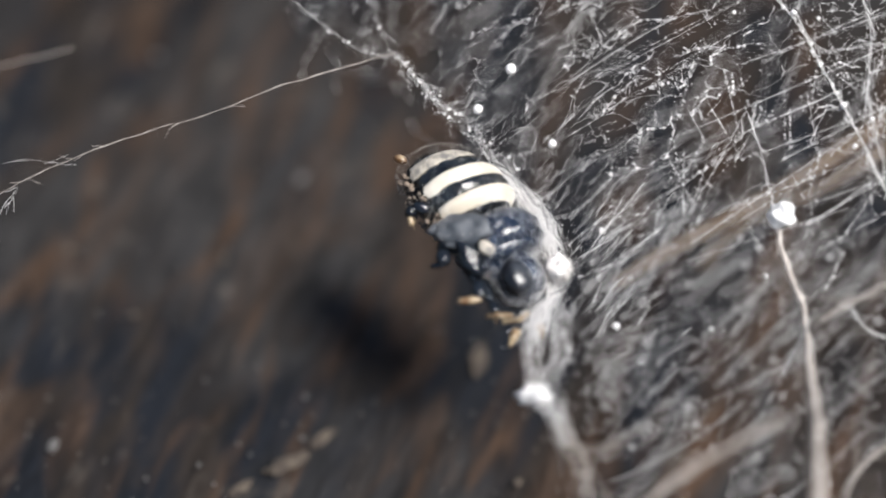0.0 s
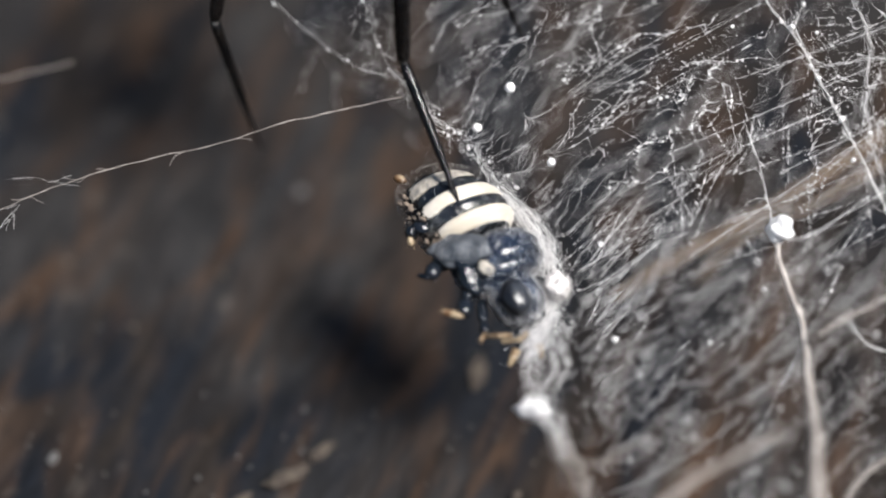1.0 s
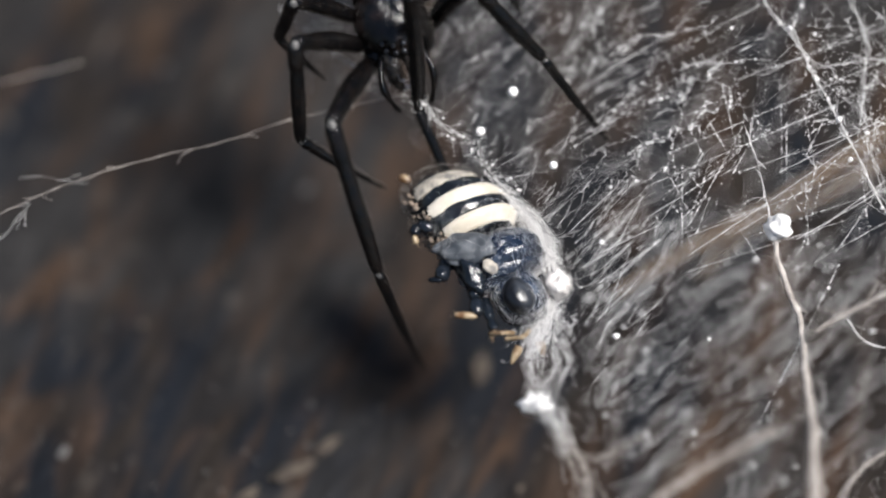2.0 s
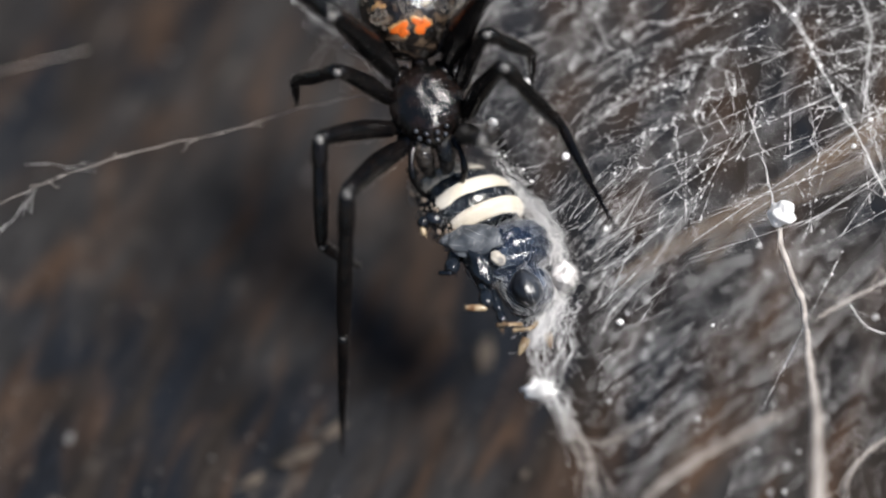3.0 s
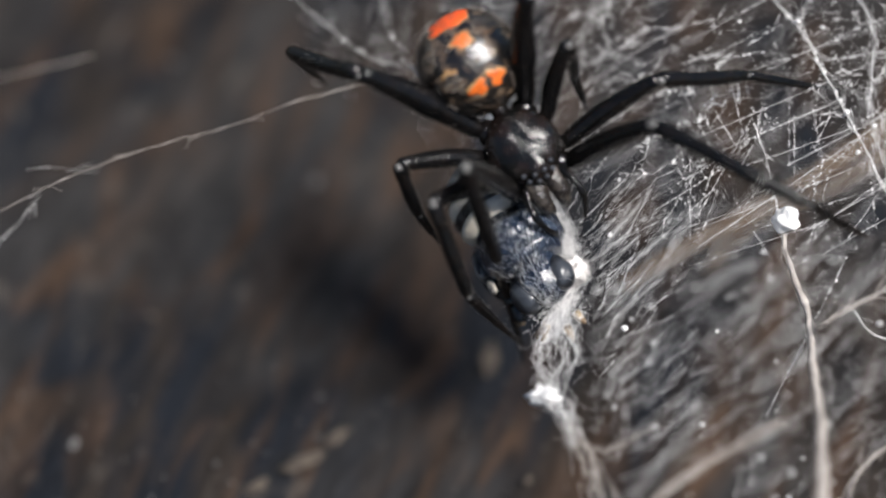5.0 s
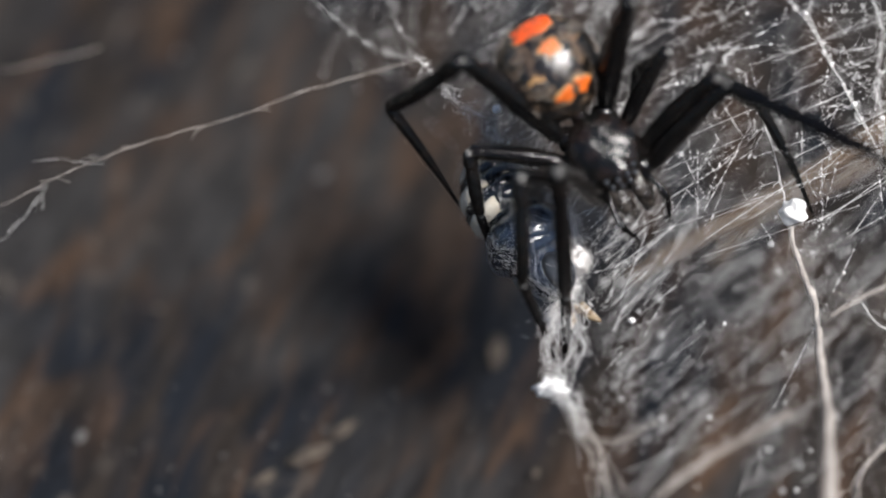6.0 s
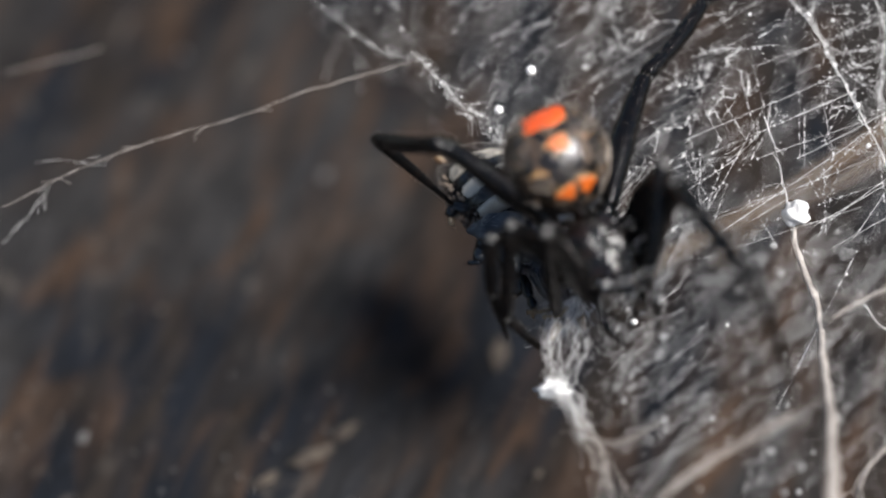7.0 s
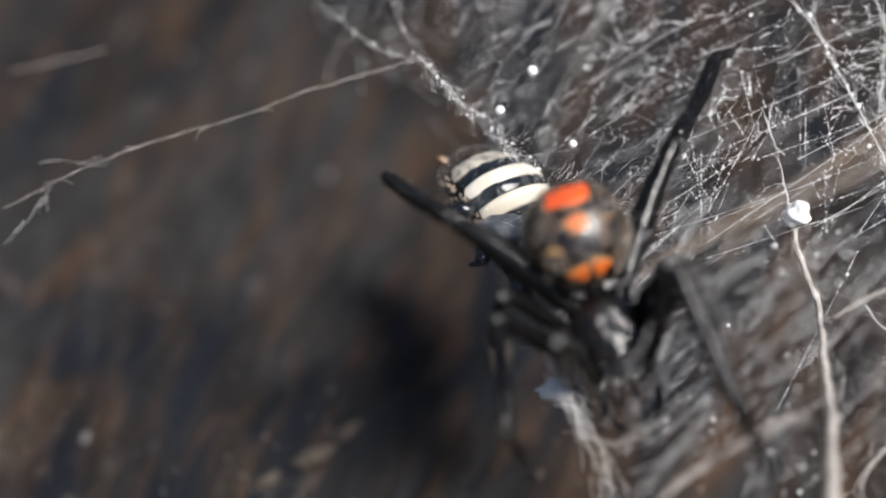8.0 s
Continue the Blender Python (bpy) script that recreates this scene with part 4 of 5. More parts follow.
def segment(name, length, profile, parent, seed, hairs):
    """One leg segment along y from its joint, ridged and bristled."""
    rng = random.Random(seed)
    n = 26
    px, pr = [q[0] for q in profile], [q[1] for q in profile]
    pts, rad = [], []
    for i in range(n + 1):
        t = i / n
        pts.append(Vector((0, length * t, 0.03 * length * math.sin(math.pi * t))) * MM)
        rad.append(float(np.interp(t, px, pr)) * (1 + 0.03 * noise.noise(Vector((i * 0.6, seed, 0)))) * MM)
    s = Soup()
    s.tube(pts, rad, 16)
    skin = len(s.f)
    for _ in range(hairs):
        t = rng.random()
        w = rng.uniform(0, 6.283)
        r = float(np.interp(t, px, pr))
        out = Vector((math.cos(w), 0, math.sin(w)))
        s.spike(Vector((out.x * r * 0.95, length * t, out.z * r * 0.95)) * MM, (out * 0.7 + Vector((0, 0.8, 0))).normalized(), rng.uniform(0.14, 0.34) * MM, 0.008 * MM)
    return link(name, s.v, s.f, BLACK, parent, mats=[BLACK, HAIR], index=[0] * skin + [1] * (len(s.f) - skin))


def spider():
    root = empty("spider")
    tagged(root, "glossy black widow spider with red and orange abdomen markings", "spider")
    # carapace: pear-shaped shield, narrower and higher at the head
    v, f = [], []
    nu, nv = 40, 24
    for j in range(nv + 1):
        th = math.pi * j / nv
        for i in range(nu):
            ph = 2 * math.pi * i / nu
            y = -math.cos(th)
            wide = 2.5 - 0.55 * max(0, y) ** 1.6 - 0.2 * max(0, -y)
            x = math.sin(th) * math.cos(ph) * wide
            z = math.sin(th) * math.sin(ph) * (1.55 + 0.35 * max(0, y))
            p = Vector((x, y * 2.75 + 0.3, z))
            if z > 0:
                # head groove, centre pit and radiating furrows
                g = math.exp(-((abs(x) - 0.9 - 0.35 * y) / 0.25) ** 2) * max(0, 0.4 + y)
                g += math.exp(-(x * x + (y + 0.25) ** 2) / 0.08)
                p.z -= 0.22 * g * math.sin(th)
                p.z += 0.09 * math.sin(math.atan2(x, y + 0.3) * 8) * math.sin(th)
                p.z += 0.3 * math.exp(-(x / 0.9) ** 2 - ((y - 0.62) / 0.3) ** 2)
            p += p.normalized() * 0.05 * noise.noise(p * 2.2)
            v.append(p * MM)
    for j in range(nv):
        for i in range(nu):
            a, b = j * nu + i, j * nu + (i + 1) % nu
            f.append((a, b, b + nu, a + nu))
    carapace = link("carapace", v, f, CARAPACE, root, "black furrowed head and chest shield")
    rng = random.Random(8)
    s = Soup()
    for _ in range(170):
        x, y = rng.uniform(-1.6, 1.6), rng.uniform(-2.4, 2.4)
        z = 1.55 * math.sqrt(max(0, 1 - (x / 2.0) ** 2 - (y / 2.75) ** 2))
        if z > 0.3:
            s.spike(Vector((x, y, z)) * MM, Vector((x * 0.2, 0.9, 0.5)).normalized(), rng.uniform(0.10, 0.24) * MM, 0.005 * MM)
    s.made("bristles", HAIR, carapace, kind="stuff")
    # eight small eyes in two rows on the brow
    for x, y, z in ((0.28, 2.62, 1.25), (0.85, 2.35, 1.3), (0.35, 2.15, 1.75), (1.0, 1.85, 1.5)):
        for side in (-1, 1):
            s = Soup()
            s.blob(Vector((side * x, y, z)) * MM, 0.17 * MM, rng, (1, 1, 1), 0.0, 12, 8)
            s.made("eye", EYE, carapace)
    for side in (-1, 1):
        s = Soup()
        line = smooth_line([Vector(q) * MM for q in ((side * 0.6, 2.0, 0.0), (side * 0.72, 3.4, -0.1), (side * 0.66, 4.2, -0.6), (side * 0.5, 4.7, -1.4))], 0.15 * MM)
        s.tube(line, [0.74 * MM * (1 - 0.6 * (k / len(line)) ** 2) for k in range(len(line))], 12)
        s.made("jaw", JAW, root, "glossy brown-black jaw")
        s = Soup()
        line = smooth_line([Vector(q) * MM for q in ((side * 1.1, 2.2, 0.0), (side * 1.6, 3.5, 0.6), (side * 1.7, 4.7, 0.4), (side * 1.35, 5.7, -0.5), (side * 1.1, 6.1, -1.4))], 0.2 * MM)
        s.tube(line, [(0.25 + 0.05 * math.sin(k * 0.6)) * MM * (1.1 - 0.4 * k / len(line)) for k in range(len(line))], 10)
        for _ in range(40):
            q = rng.choice(line)
            d = Vector((rng.gauss(0, 1), 0.6, rng.gauss(0, 1))).normalized()
            s.spike(q + d * 0.2 * MM, d, 0.3 * MM, 0.012 * MM)
        s.made("feeler", BLACK, root, "short jointed feeler beside the jaws")
    s = Soup()
    s.tube([Vector((0, -2.4, 0)) * MM, Vector((0, -3.0, 0.1)) * MM], [0.6 * MM, 0.5 * MM], 12)
    s.made("waist", CARAPACE, root)
    # abdomen
    v, f = [], []
    nu, nv = 64, 40
    for j in range(nv + 1):
        th = math.pi * j / nv
        for i in range(nu):
            ph = 2 * math.pi * i / nu
            d = Vector((math.sin(th) * math.cos(ph), -math.cos(th), math.sin(th) * math.sin(ph)))
            k = 1 + 0.006 * noise.noise(d * 7)
            v.append(Vector((d.x * ABD[0], d.y * ABD[1], d.z * ABD[2])) * (k * MM))
    for j in range(nv):
        for i in range(nu):
            a, b = j * nu + i, j * nu + (i + 1) % nu
            f.append((a, b, b + nu, a + nu))
    abdomen = link("abdomen", v, f, ABDOMEN, root, "round dark brown-black hairy abdomen")
    abdomen.location = Vector((0, -6.15, 0.3)) * MM
    marking("pale_rim", PALE, abdomen, 5, -28, 16, 10.5, 0.12, 1.0, 0.006, "pale cream rim")
    marking("orange_spot", ORANGE, abdomen, 5.5, -28, 13, 8, 0.14, 1.0, 0.012, "orange diamond marking")
    marking("red_stripe", RED, abdomen, 6, -62, 68, 16, 0.11, 2.0, 0.012, "broad red band across the rear")
    marking("pale_rim", PALE, abdomen, 6, -62, 70, 17, 0.11, 2.0, 0.006, "pale cream rim")
    marking("pale_rim", PALE, abdomen, 17, 25, 13.5, 10.5, 0.24, 0.5, 0.006, "pale cream rim")
    marking("pale_rim", PALE, abdomen, -9, 24, 12.5, 11.5, 0.24, 2.7, 0.006, "pale cream rim")
    marking("orange_flame", ORANGE, abdomen, 17, 26, 12, 9, 0.24, 0.4, 0.012, "orange flame-shaped marking")
    marking("orange_flame", ORANGE, abdomen, -9, 25, 11, 10, 0.24, 2.6, 0.012, "orange flame-shaped marking")
    marking("pale_streak", PALE, abdomen, -32, -20, 11, 2.2, 0.2, 3.0, 0.008, "thin pale streak")
    marking("pale_streak", PALE, abdomen, 38, -4, 11, 4, 0.3, 5.0, 0.008, "thin pale streak")
    s = Soup()
    for _ in range(5200):
        a, b = rng.uniform(-105, 105), math.degrees(math.asin(rng.uniform(-0.98, 0.98)))
        p = on_abdomen(a, b)
        # in tufts, closer together along the flanks
        if noise.noise(p * 900) < 0.12 - 0.004 * (abs(a) - 30):
            continue
        way = (p.normalized() * 0.5 + Vector((rng.gauss(0, 0.12), -0.7, 0))).normalized()
        s.spike(p, way, rng.uniform(0.16, 0.42) * MM, 0.011 * MM)
    s.made("hairs", HAIR_PALE, abdomen, kind="stuff")
    legs = {}
    for tag, (side, row, lens) in LEGS.items():
        thick = (1.18, 1.1, 1.0, 1.25)[row - 1]
        hairs = 220
        hip = Vector((HIPS[row][0] * side, HIPS[row][1], -0.6))
        s = Soup()
        line = [Vector((hip.x * 0.55, hip.y * 0.7, -0.5)).lerp(hip * 1.06, k / 6) * MM for k in range(7)]
        s.tube(line, [0.75 * MM * thick * q for q in (0.8, 1.0, 0.95, 0.9, 0.95, 0.85, 0.5)], 14)
        s.made("hip", BLACK, root)
        a = segment("femur", lens[0], [(0, 0.36 * thick), (0.08, 0.52 * thick), (0.45, (0.74 if row == 4 else 0.62) * thick), (0.85, 0.5 * thick), (0.97, 0.46 * thick), (1, 0.36 * thick)], root, row + side * 9, hairs)
        b = segment("tibia", lens[1], [(0, 0.36 * thick), (0.04, 0.48 * thick), (0.2, 0.5 * thick), (0.25, 0.42 * thick), (0.6, 0.46 * thick), (0.95, 0.38 * thick), (1, 0.28 * thick)], root, row + side * 9 + 40, hairs)
        c = segment("metatarsus", lens[2], [(0, 0.24 * thick), (0.05, 0.33 * thick), (0.5, 0.25 * thick), (0.66, 0.17 * thick), (0.95, 0.09 * thick), (1, 0.03 * thick)], root, row + side * 9 + 80, hairs)
        for ob, r in ((b, 0.30), (c, 0.2)):
            s = Soup()
            s.blob(Vector((0, 0.05, 0.75 * r * thick)) * MM, r * thick * MM, rng, (0.9, 1.1, 0.8), 0.2, 12, 8)
            s.made("joint", JOINT, ob, "greyish pale leg joint")
        legs[tag] = (a, b, c)
    return root, carapace, abdomen, legs


JOINT = material("joint_skin", (0.05, 0.05, 0.05), 0.25, (0.22, 0.21, 0.2), 900, 0.4, 3000, coat=0.3)
# side, pair from the head backwards, and the lengths of femur, tibia and foot
LEGS = {
    "port_1": (1, 1, (8.6, 10.7, 12.4)),
    "port_2": (1, 2, (7.4, 7.2, 8.0)),
    "port_3": (1, 3, (6.3, 4.6, 5.0)),
    "port_4": (1, 4, (9.9, 7.4, 9.0)),
    "starboard_1": (-1, 1, (8.6, 10.7, 12.4)),
    "starboard_2": (-1, 2, (7.8, 7.2, 9.2)),
    "starboard_3": (-1, 3, (6.3, 4.6, 5.0)),
    "starboard_4": (-1, 4, (10.3, 7.4, 9.0)),
}
HIPS = {1: (1.9, 2.6), 2: (2.3, 1.4), 3: (2.3, -0.5), 4: (1.7, -2.0)}
SPIDER, CARAPACE_PART, ABDOMEN_PART, SPIDER_LEGS = spider()


# ---- motion ----
def between(rows, t):
    """The row at a time, straight between the two beside it."""
    if t <= rows[0][0]:
        return rows[0][1:]
    for a, b in zip(rows, rows[1:]):
        if t <= b[0]:
            k = (t - a[0]) / (b[0] - a[0])
            return [p + (q - p) * k for p, q in zip(a[1:], b[1:])]
    return rows[-1][1:]


TICKS = [i / 10 for i in range(81)]


def spider_pose(rows, t):
    """Body in the web's frame: place, and the way it heads in the sheet."""
    u, d, v, heading, tilt = between(rows, t)
    y = Vector((math.cos(radians(heading)), 0, math.sin(radians(heading))))
    z = Vector((0, -1, 0))
    return axes(y.cross(z), y, z, Vector((u, d, v)) * MM), tilt


def aim(a, e):
    """A direction from its angle in the sheet and its slope away from the eye, in degrees."""
    a, e = radians(a), radians(e)
    return Vector((math.cos(a) * math.cos(e), math.sin(e), math.sin(a) * math.cos(e)))


def move_leg(tag, body, rows):
    side, row, lens = LEGS[tag]
    parts = SPIDER_LEGS[tag]
    dirs = [(r[0], *aim(r[1], r[2]), *aim(r[3], r[4]), *aim(r[5], r[6])) for r in rows]
    keys = ([], [], [])
    turns = [None] * 3
    last = [None] * 3
    for t in TICKS:
        m, _ = spider_pose(body, t)
        back = m.to_3x3().inverted()
        d = between(dirs, t)
        at = Vector((HIPS[row][0] * side, HIPS[row][1], -0.6)) * MM
        for i in range(3):
            w = (back @ Vector(d[3 * i:3 * i + 3])).normalized()
            turns[i] = (last[i] or Vector((0, 1, 0))).rotation_difference(w) @ (turns[i] or Matrix.Identity(3).to_quaternion())
            last[i] = w
            keys[i].append((t, Matrix.LocRotScale(at, turns[i], None)))
            at = at + w * lens[i] * MM
    for ob, k in zip(parts, keys):
        walk(ob, k)


def motions():
    body = [
        (0, -11.5, 0.50, 48.0, -59.0, 0),
        (0.4, -8.0, 0.50, 34.0, -61.0, 0),
        (0.6, -6.81, 0.50, 29.44, -63.4, 0),
        (0.8, -6.06, 0.50, 27.32, -66.4, 0),
        (1, -5.32, 0.50, 24.81, -66.4, 0),
        (1.2, -4.61, 0.50, 22.09, -69.4, 0),
        (2.3, -3.38, -0.60, 13.86, -75.7, 0),
        (2.5, -3.33, -1.00, 11.90, -72.6, 0),
        (3, -1.57, -2.00, 9.46, -80.4, 0),
        (3.3, -0.85, -2.70, 7.91, -73.0, -4),
        (3.5, -0.31, -3.00, 6.71, -69.8, -6),
        (3.7, -1.39, -3.00, 6.47, -70.7, -6),
        (3.8, -1.81, -3.00, 5.51, -65.9, -7),
        (3.9, -2.68, -3.00, 4.77, -54.9, -6),
        (4.1, -2.66, -3.00, 4.28, -55.4, -7),
        (5.3, 6.51, -5.00, 7.88, -58.7, 10),
        (5.5, 8.05, -5.20, 7.58, -52.7, 11),
        (6, 8.86, -6.00, 6.08, -55.8, 12),
        (6.5, 7.67, -7.20, 3.34, -66.6, 13),
        (7, 8.39, -8.60, -0.09, -64.0, 14),
        (7.5, 8.85, -9.20, -2.00, -74.5, 15),
        (8, 8.75, -10.50, -5.11, -71.1, 15),
    ]
    rows, abd = [], []
    spin = [(0.0, 0.0), (3.5, 0.0), (3.9, 18.0), (4.2, 18.0), (5.3, -18.0), (6.5, -16.0), (7.5, -8.0), (8.0, -8.0)]
    for t in TICKS:
        m, tilt = spider_pose(body, t)
        rows.append((t, VIEW @ m))
        abd.append((t, pose(0, -6.15 * MM, (0.3 + 0.02 * tilt) * MM, -tilt, between(spin, t)[0])))
    walk(SPIDER, rows)
    walk(ABDOMEN_PART, abd)
    move_leg("port_1", body, [
        (0.4, 139, -71, -55, 29, -93, 61), (0.5, 145, -67, -75, 25, -113, 25), (0.6, 151, -62, -92, 38, -111, 55), (0.8, 165, -51, -106, 38, -85, 56), (1, 154, -18, -100, 28, -73, 46), (1.2, 137, -50, -114, 45, -93, 30),
        (2.3, -101, -40, -63, 13, -51, 58), (2.5, -134, -48, -82, 12, -78, 37), (3, -138, -57, -93, 31, -93, 46), (3.3, -142, -73, -68, 27, -62, 59),
        (3.5, -136, -61, -79, 23, -70, 53), (3.7, 170, -61, -80, 23, -46, 46), (3.9, -163, -23, -75, 23, -62, 48), (4, -158, -18, -67, 17, -56, 52), (4.1, -160, -27, -72, 32, -54, 43),
        (5.3, 121, -67, -68, 60, -82, 54), (5.5, 134, -62, -76, 45, -92, 55), (6, 150, -66, -84, 43, -87, 55), (6.5, 126, -80, -92, 62, -68, 72),
        (7, 124, -52, -79, 61, -63, 77), (7.5, 135, -68, -76, 71, -50, 75), (8, 131, -64, -69, 71, -48, 76),
    ])
    move_leg("port_2", body, [
        (1, 158, -61, -135, 50, -37, 67), (1.2, -145, -73, -123, 33, -25, 45), (2.3, -180, -50, -77, 32, -30, 36), (2.5, 173, -41, -82, 36, -18, 32),
        (3, -170, -50, -90, 20, -33, 70), (3.3, 163, -49, -88, 31, -18, 63), (3.5, 168, -42, -82, 33, 6, 43), (3.8, -150, -30, -57, 31, 2, 30),
        (4, -144, -13, -53, 37, 6, 16), (4.1, -149, -18, -34, 13, 18, 33), (5.3, -172, -61, -82, 33, -67, 51), (5.5, 178, -46, -86, 27, -62, 54),
        (6, 172, -55, -88, 24, -66, 44), (6.5, 153, -57, -111, 38, -40, 50), (7, 137, -40, -92, 35, -41, 54), (7.5, 140, -47, -88, -8, -52, 60),
        (8, 152, -38, -86, -30, -60, 64),
    ])
    move_leg("port_3", body, [
        (1.2, -146, -78, -135, 58, -37, 53), (2.3, 166, -44, -117, 59, -42, 32), (2.5, 170, -35, -111, 66, -40, 50), (3, 153, -55, -172, 49, -94, 72),
        (3.3, 170, -32, -75, 62, -30, 67), (3.5, 171, -16, -54, 70, -43, 54), (3.8, -161, -37, -2, 61, -34, 28), (4, -161, -32, -43, 41, -21, 71), (4.1, -167, -35, -45, 52, -1, 71),
        (5.3, -176, -25, -75, 41, -63, 55), (5.5, 178, 0, -77, 17, -59, 53), (6, 173, 0, -80, 28, -71, 45), (6.5, 169, -38, -94, 5, -64, 55),
        (7, 164, -42, -89, 39, -70, 51), (7.5, 152, -45, -97, 40, -60, 58), (8, 148, -39, -103, 50, -64, 59),
    ])
    move_leg("port_4", body, [
        (1.2, 150, -63, 128, 45, 89, 57), (2.3, 164, -64, 129, 52, 83, 63), (2.5, 155, -60, 138, 48, 83, 64), (3, 138, -59, 138, 50, 58, 68),
        (3.3, 148, -54, 141, 42, -23, 66), (3.5, 148, -44, 139, 44, -16, 56), (3.8, 169, -36, 121, 44, 7, 30), (4, -176, -23, 106, 48, 33, 65), (4.1, 180, -26, 103, 48, 25, 56),
        (5.3, 147, -32, 174, 42, -70, 70), (5.5, 133, -42, -164, 21, -67, 18), (6, 144, -37, -150, 44, -54, 31), (6.5, 143, -30, -164, 53, -48, 11),
        (7, 144, -23, 173, 54, -40, 39), (7.5, 141, -12, 169, 59, -41, 52), (8, 143, -19, 147, 49, -82, 87),
    ])
    move_leg("starboard_1", body, [
        (0.3, -10, -53, 30, 20, 10, 11), (0.5, -10, -53, 10, 20, -10, 11), (0.6, -29, -53, -39, 20, -58, 11), (0.8, -23, -72, -76, 56, -1, 76), (1, -120, -80, -85, 32, -69, 0), (1.2, 152, -79, -82, 31, -70, 0),
        (2.3, 106, -65, -89, 57, -66, 23), (2.5, 111, -67, -86, 65, -65, 29), (3, -24, -82, 55, 82, -57, 53), (3.3, 7, -87, 69, 82, -51, 54),
        (3.5, -57, -86, 77, 76, -51, 59), (3.8, 9, -85, -107, 80, -75, 71), (4.1, -180, -79, -62, 76, -60, 64), (5.3, 22, -36, -25, -31, -11, 58),
        (5.5, 31, -40, -27, -36, -18, 55), (6, 47, -39, -29, -32, -32, 50), (6.5, 22, -68, -48, -40, -51, 36), (7, 73, -50, -58, -52, -64, 46),
        (7.5, 70, -52, -45, 40, -79, -54), (8, 82, -41, -66, -7, -72, -60),
    ])
    move_leg("starboard_2", body, [
        (1, 8, -65, -69, 54, -61, 41), (1.2, 8, -74, -69, 49, -61, 36), (2.3, 39, -59, -37, 23, -43, 39), (2.5, 47, -59, -33, 24, -35, 43),
        (3, 51, -61, -43, 43, -64, -31), (3.3, 61, -65, -36, 36, -67, -46), (3.5, 62, -59, -40, 44, -66, -46), (3.8, 53, -67, -29, 44, -50, -58),
        (4.1, 81, -73, -23, 37, -34, -52), (5.3, 30, -7, 13, 31, 2, 51), (5.5, 35, -8, 11, 43, 2, 53), (6, 46, -41, -24, 58, -61, 25),
        (6.5, 53, -51, -30, 40, -66, 53), (7, 81, -45, -95, 15, -91, 73), (7.5, 73, -54, -106, 37, -87, 77), (8, 83, -50, -97, 29, -100, 73),
    ])
    move_leg("starboard_3", body, [
        (1.2, 11, -59, -29, 55, -62, 49), (2.3, 47, -38, -47, 48, -54, 69), (2.5, 36, -29, -58, 27, -73, 73), (3, 64, -55, -19, 46, -84, 69),
        (3.3, 53, -44, -47, 67, -82, 76), (3.5, 54, -42, -24, 73, -91, 80), (3.8, 57, -26, -2, 72, -82, 66), 
        (4, 82, -28, -18, 46, -26, 56), (4.1, 116, -51, 38, 31, -3, 35), (5.3, 67, -37, -96, 53, -92, 62), (5.5, 71, -44, -105, 57, -92, 62), (6, 63, -39, -149, 66, -96, 60),
        (6.5, 57, -40, -49, 62, -70, 64), (7, 63, -48, -100, 33, -91, 55), (7.5, 49, -57, -103, 46, -105, 52), (8, 56, -57, -97, 46, -104, 53),
    ])
    move_leg("starboard_4", body, [
        (1.2, 35, -70, 56, 58, 81, 55), (2.3, 38, -75, 86, 41, 69, 55), (2.5, 61, -71, 88, 41, 73, 47), (3, 60, -61, 87, 33, 79, 43),
        (3.5, 77, -48, 88, 28, 79, 43), (3.8, 85, -45, 97, 32, 81, 43), (4, 118, -41, 76, 53, 84, 48), (4.1, 116, -46, 84, 50, 88, 45), (5.3, 83, -52, 85, 34, 82, 35),
        (5.5, 86, -54, 86, 30, 82, 35), (6, 81, -52, 87, 27, 85, 29), (6.5, 76, -44, 77, 49, 71, 47), (7, 73, 29, 51, 28, 38, 55),
        (7.5, 69, 19, 56, 34, 1, 69), (8, 70, 11, 62, 34, 32, 68),
    ])
    # the wasp: place, heading of its axis, roll of its back
    held = [
        (0, 2.37, -0.40, 1.55, -62, 25),
        (0.5, 2.35, -0.40, 1.41, -62, 25),
        (1, 2.39, -0.40, 1.14, -62, 25),
        (1.2, 2.35, -0.40, 1.11, -62, 25),
        (2.3, 2.38, -0.40, 1.05, -62, 27),
        (2.5, 2.42, -0.40, 0.83, -62, 27),
        (3, 2.57, -0.40, 0.70, -62, 27),
        (3.5, 2.70, -0.40, 0.57, -62, 28),
        (4.1, 2.69, -0.40, 1.14, -62, 25),
        (5.3, 3.70, -0.40, 1.72, -58, -95),
        (5.5, 3.63, -0.40, 1.57, -58, -102),
        (6, 3.61, -0.40, 1.52, -58, -102),
        (6.5, 3.62, -0.40, 1.62, -59, -84),
        (7, 3.61, -0.40, 1.66, -61, 21),
        (7.5, 3.60, -0.40, 1.52, -62, 22),
        (8, 3.56, -0.40, 1.45, -62, 24),
    ]
    rows = []
    for t in TICKS:
        u, d, v, heading, roll = between(held, t)
        x = Vector((0.92 * math.cos(radians(heading)), -0.392, 0.92 * math.sin(radians(heading))))
        c = Vector((0, -1, 0))
        c = (c - x * c.dot(x)).normalized()
        r = c.cross(x)
        z = c * math.cos(radians(roll)) + r * math.sin(radians(roll))
        rows.append((t, VIEW @ axes(x, z.cross(x), z, Vector((u, d, v)) * MM)))
    walk(WASP, rows)
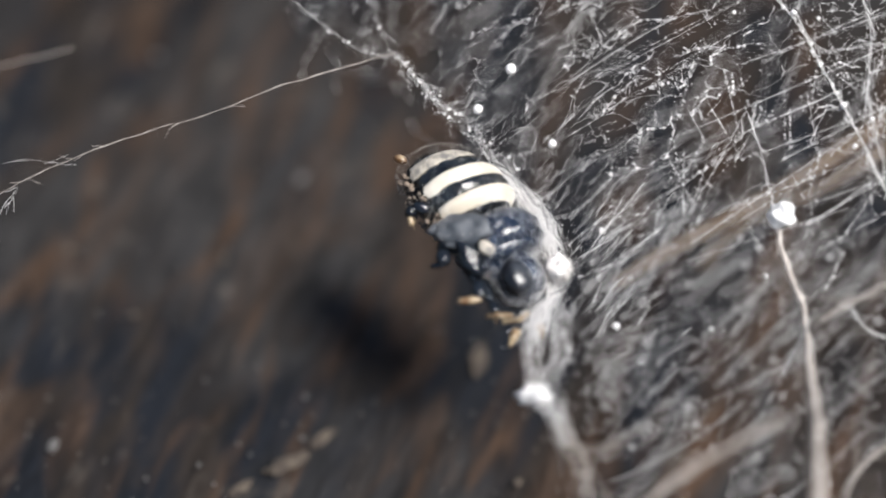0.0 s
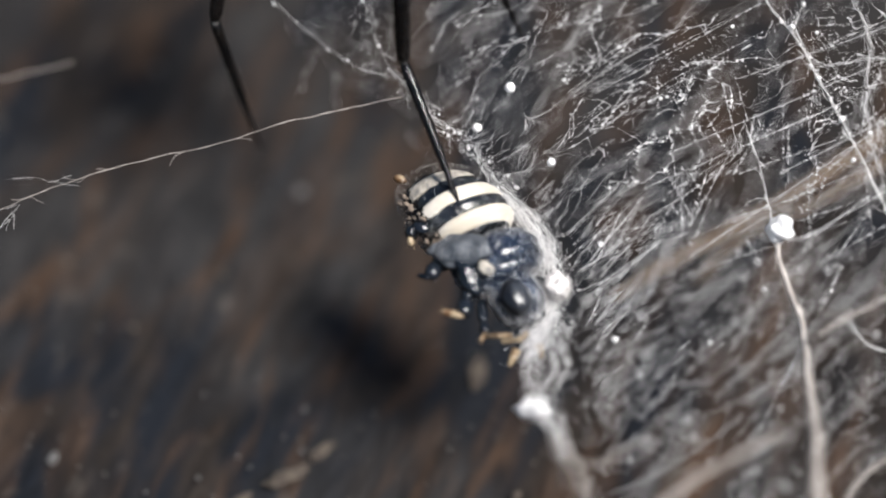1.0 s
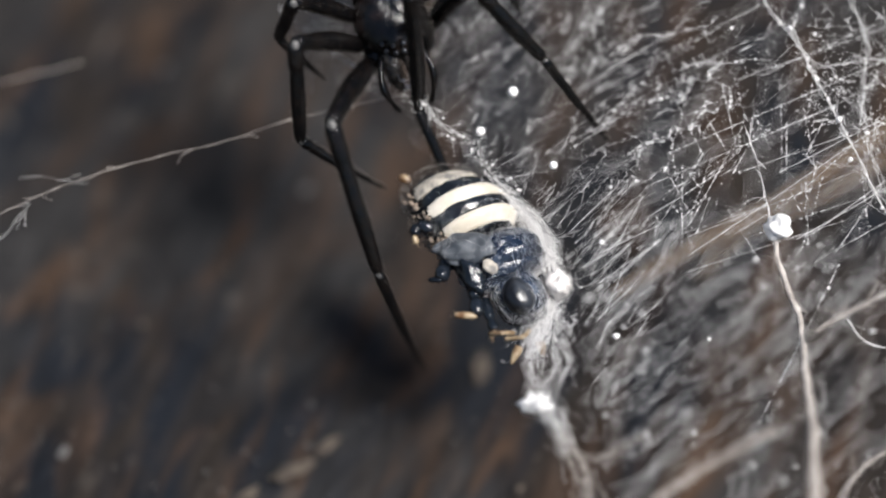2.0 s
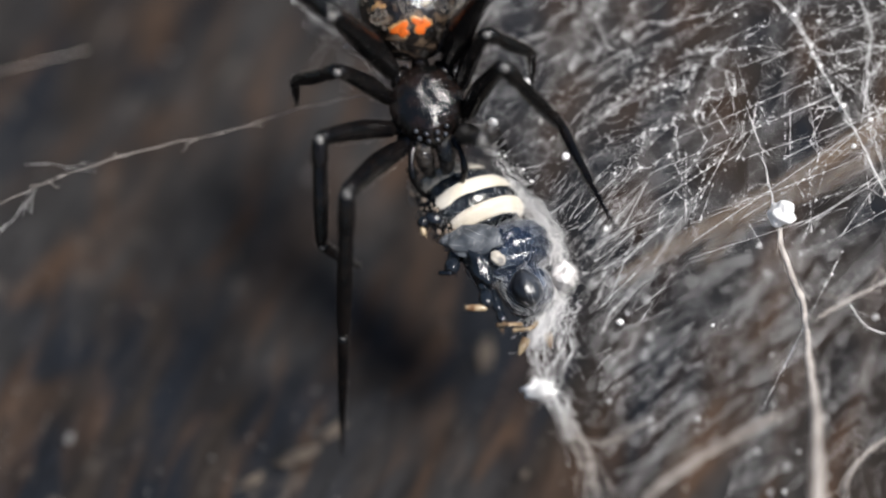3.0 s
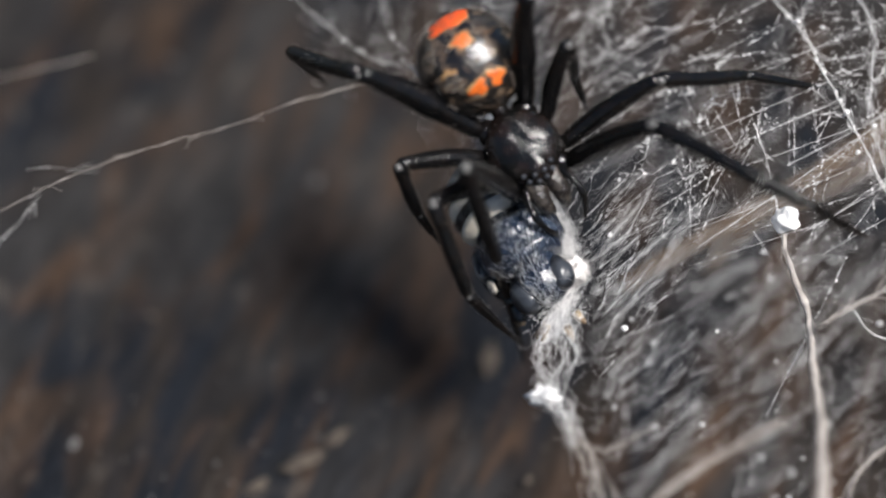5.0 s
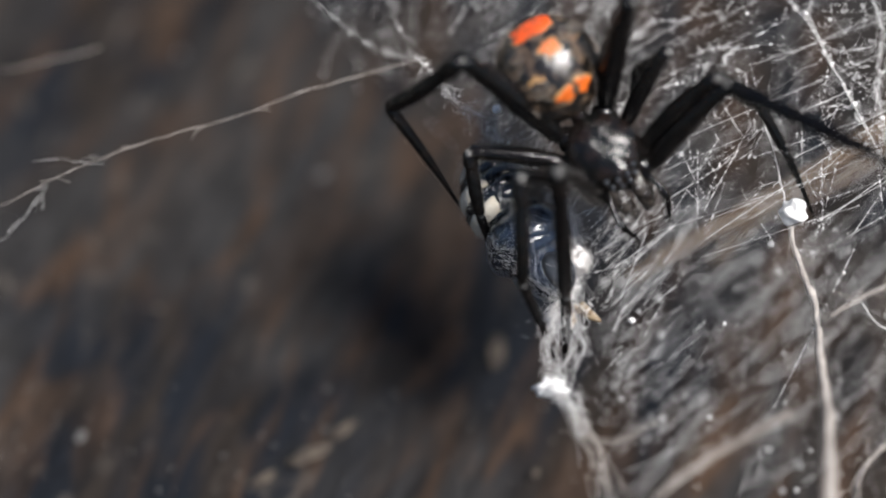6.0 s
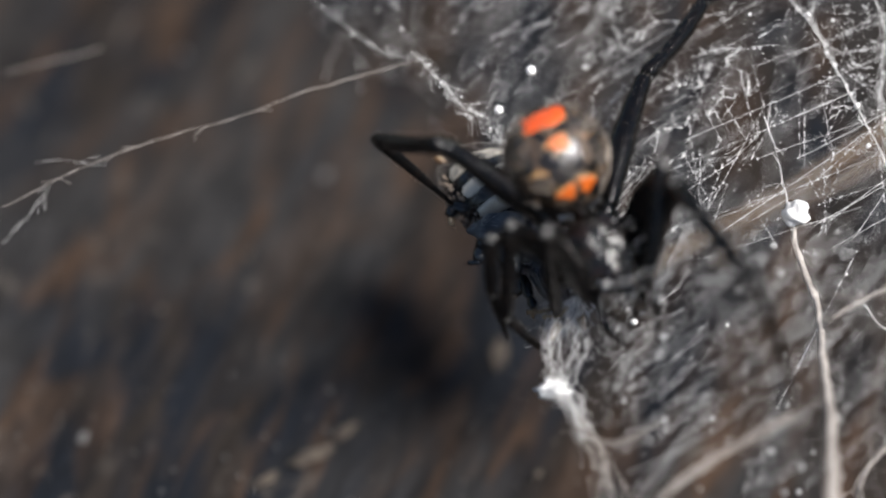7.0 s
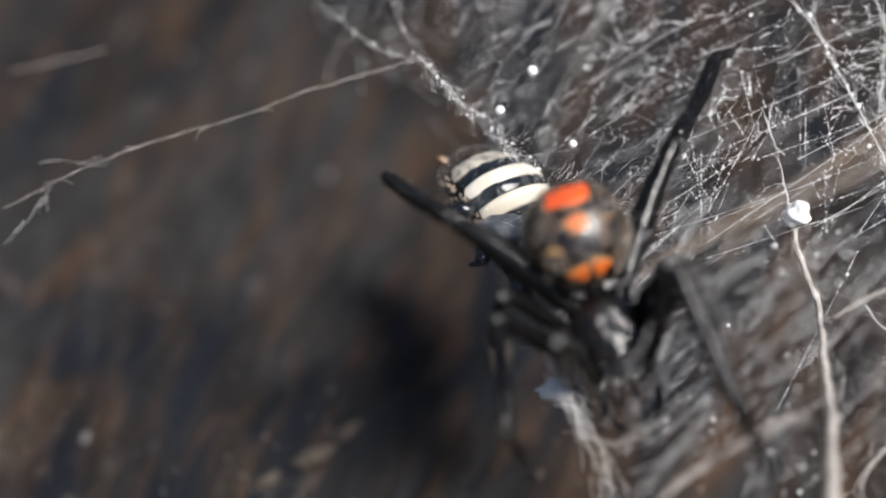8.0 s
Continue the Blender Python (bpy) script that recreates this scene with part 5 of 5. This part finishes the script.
    # its front legs twitch
    for ob, swing in ((WASP_LEGS[1], 20), (WASP_LEGS[0], 22), (WASP_LEGS[3], 14)):
        at = ob.location.copy()
        beat = [(0.0, -0.6), (0.2, 1.0), (0.5, 0.8), (0.6, 1.0), (0.8, 0.9), (1.0, 0.5), (1.2, 0.3), (2.3, -0.2), (3.6, -0.3), (3.9, 0.9), (4.2, 0.8), (5.3, -0.3), (6.4, -0.4), (6.7, 0.9), (7.0, -0.3), (8.0, -0.4)]
        walk(ob, [(t, Matrix.LocRotScale(at, Euler((0, 0, radians(-swing * k))), None)) for t, k in beat])
    rest = GUY.matrix_world.copy()
    walk(GUY, [(t, rest @ pose(0, 0, 0, 0, -a, 0)) for t, a in ((0.0, 0), (0.4, 2), (0.6, 6), (0.8, 0), (1.0, -4), (1.2, 0), (2.3, -7), (2.5, -9), (3.0, -4), (3.5, -3), (4.0, -2.5), (5.3, -1.2), (6.0, -1), (8.0, -0.6))])
    # the sling gives and springs back; the wrapping goes with the wasp
    give = [
        (0, 0.00, 0.0, 0.00),
        (0.5, 0.00, 0.0, -0.15),
        (1, 0.00, 0.0, -0.30),
        (1.2, 0.00, 0.0, -0.33),
        (2.3, 0.00, 0.0, -0.56),
        (2.5, -0.04, 0.0, -0.56),
        (3.1, 0.56, 0.0, -0.89),
        (3.5, 0.52, 0.0, -1.00),
        (4.1, 0.15, 0.0, -0.37),
        (5.3, 0.00, 0.0, -0.07),
        (8, 0.00, 0.0, 0.00),
    ]
    for ob, path in ((SLING, give), (WRAP, [
        (0, 0.00, 0.00, 0.00),
        (0.5, -0.05, 0.00, -0.16),
        (1, -0.00, 0.00, -0.29),
        (1.2, -0.00, 0.00, -0.32),
        (2.3, -0.11, 0.00, -0.30),
        (2.5, -0.11, 0.00, -0.52),
        (3, 0.04, 0.00, -0.65),
        (3.5, 0.20, 0.00, -0.81),
        (4.1, 0.19, 0.00, -0.29),
        (5.3, 0.58, 0.00, 0.14),
        (5.5, 0.36, 0.00, 0.21),
        (6, 0.20, 0.00, 0.26),
        (6.5, 0.15, 0.00, -0.12),
        (8, 0.16, 0.00, -0.31),
    ])):
        rest = ob.matrix_world.copy()
        walk(ob, [(r[0], Matrix.Translation(VIEW.to_3x3() @ (Vector(r[1:]) * MM)) @ rest) for r in path])


motions()
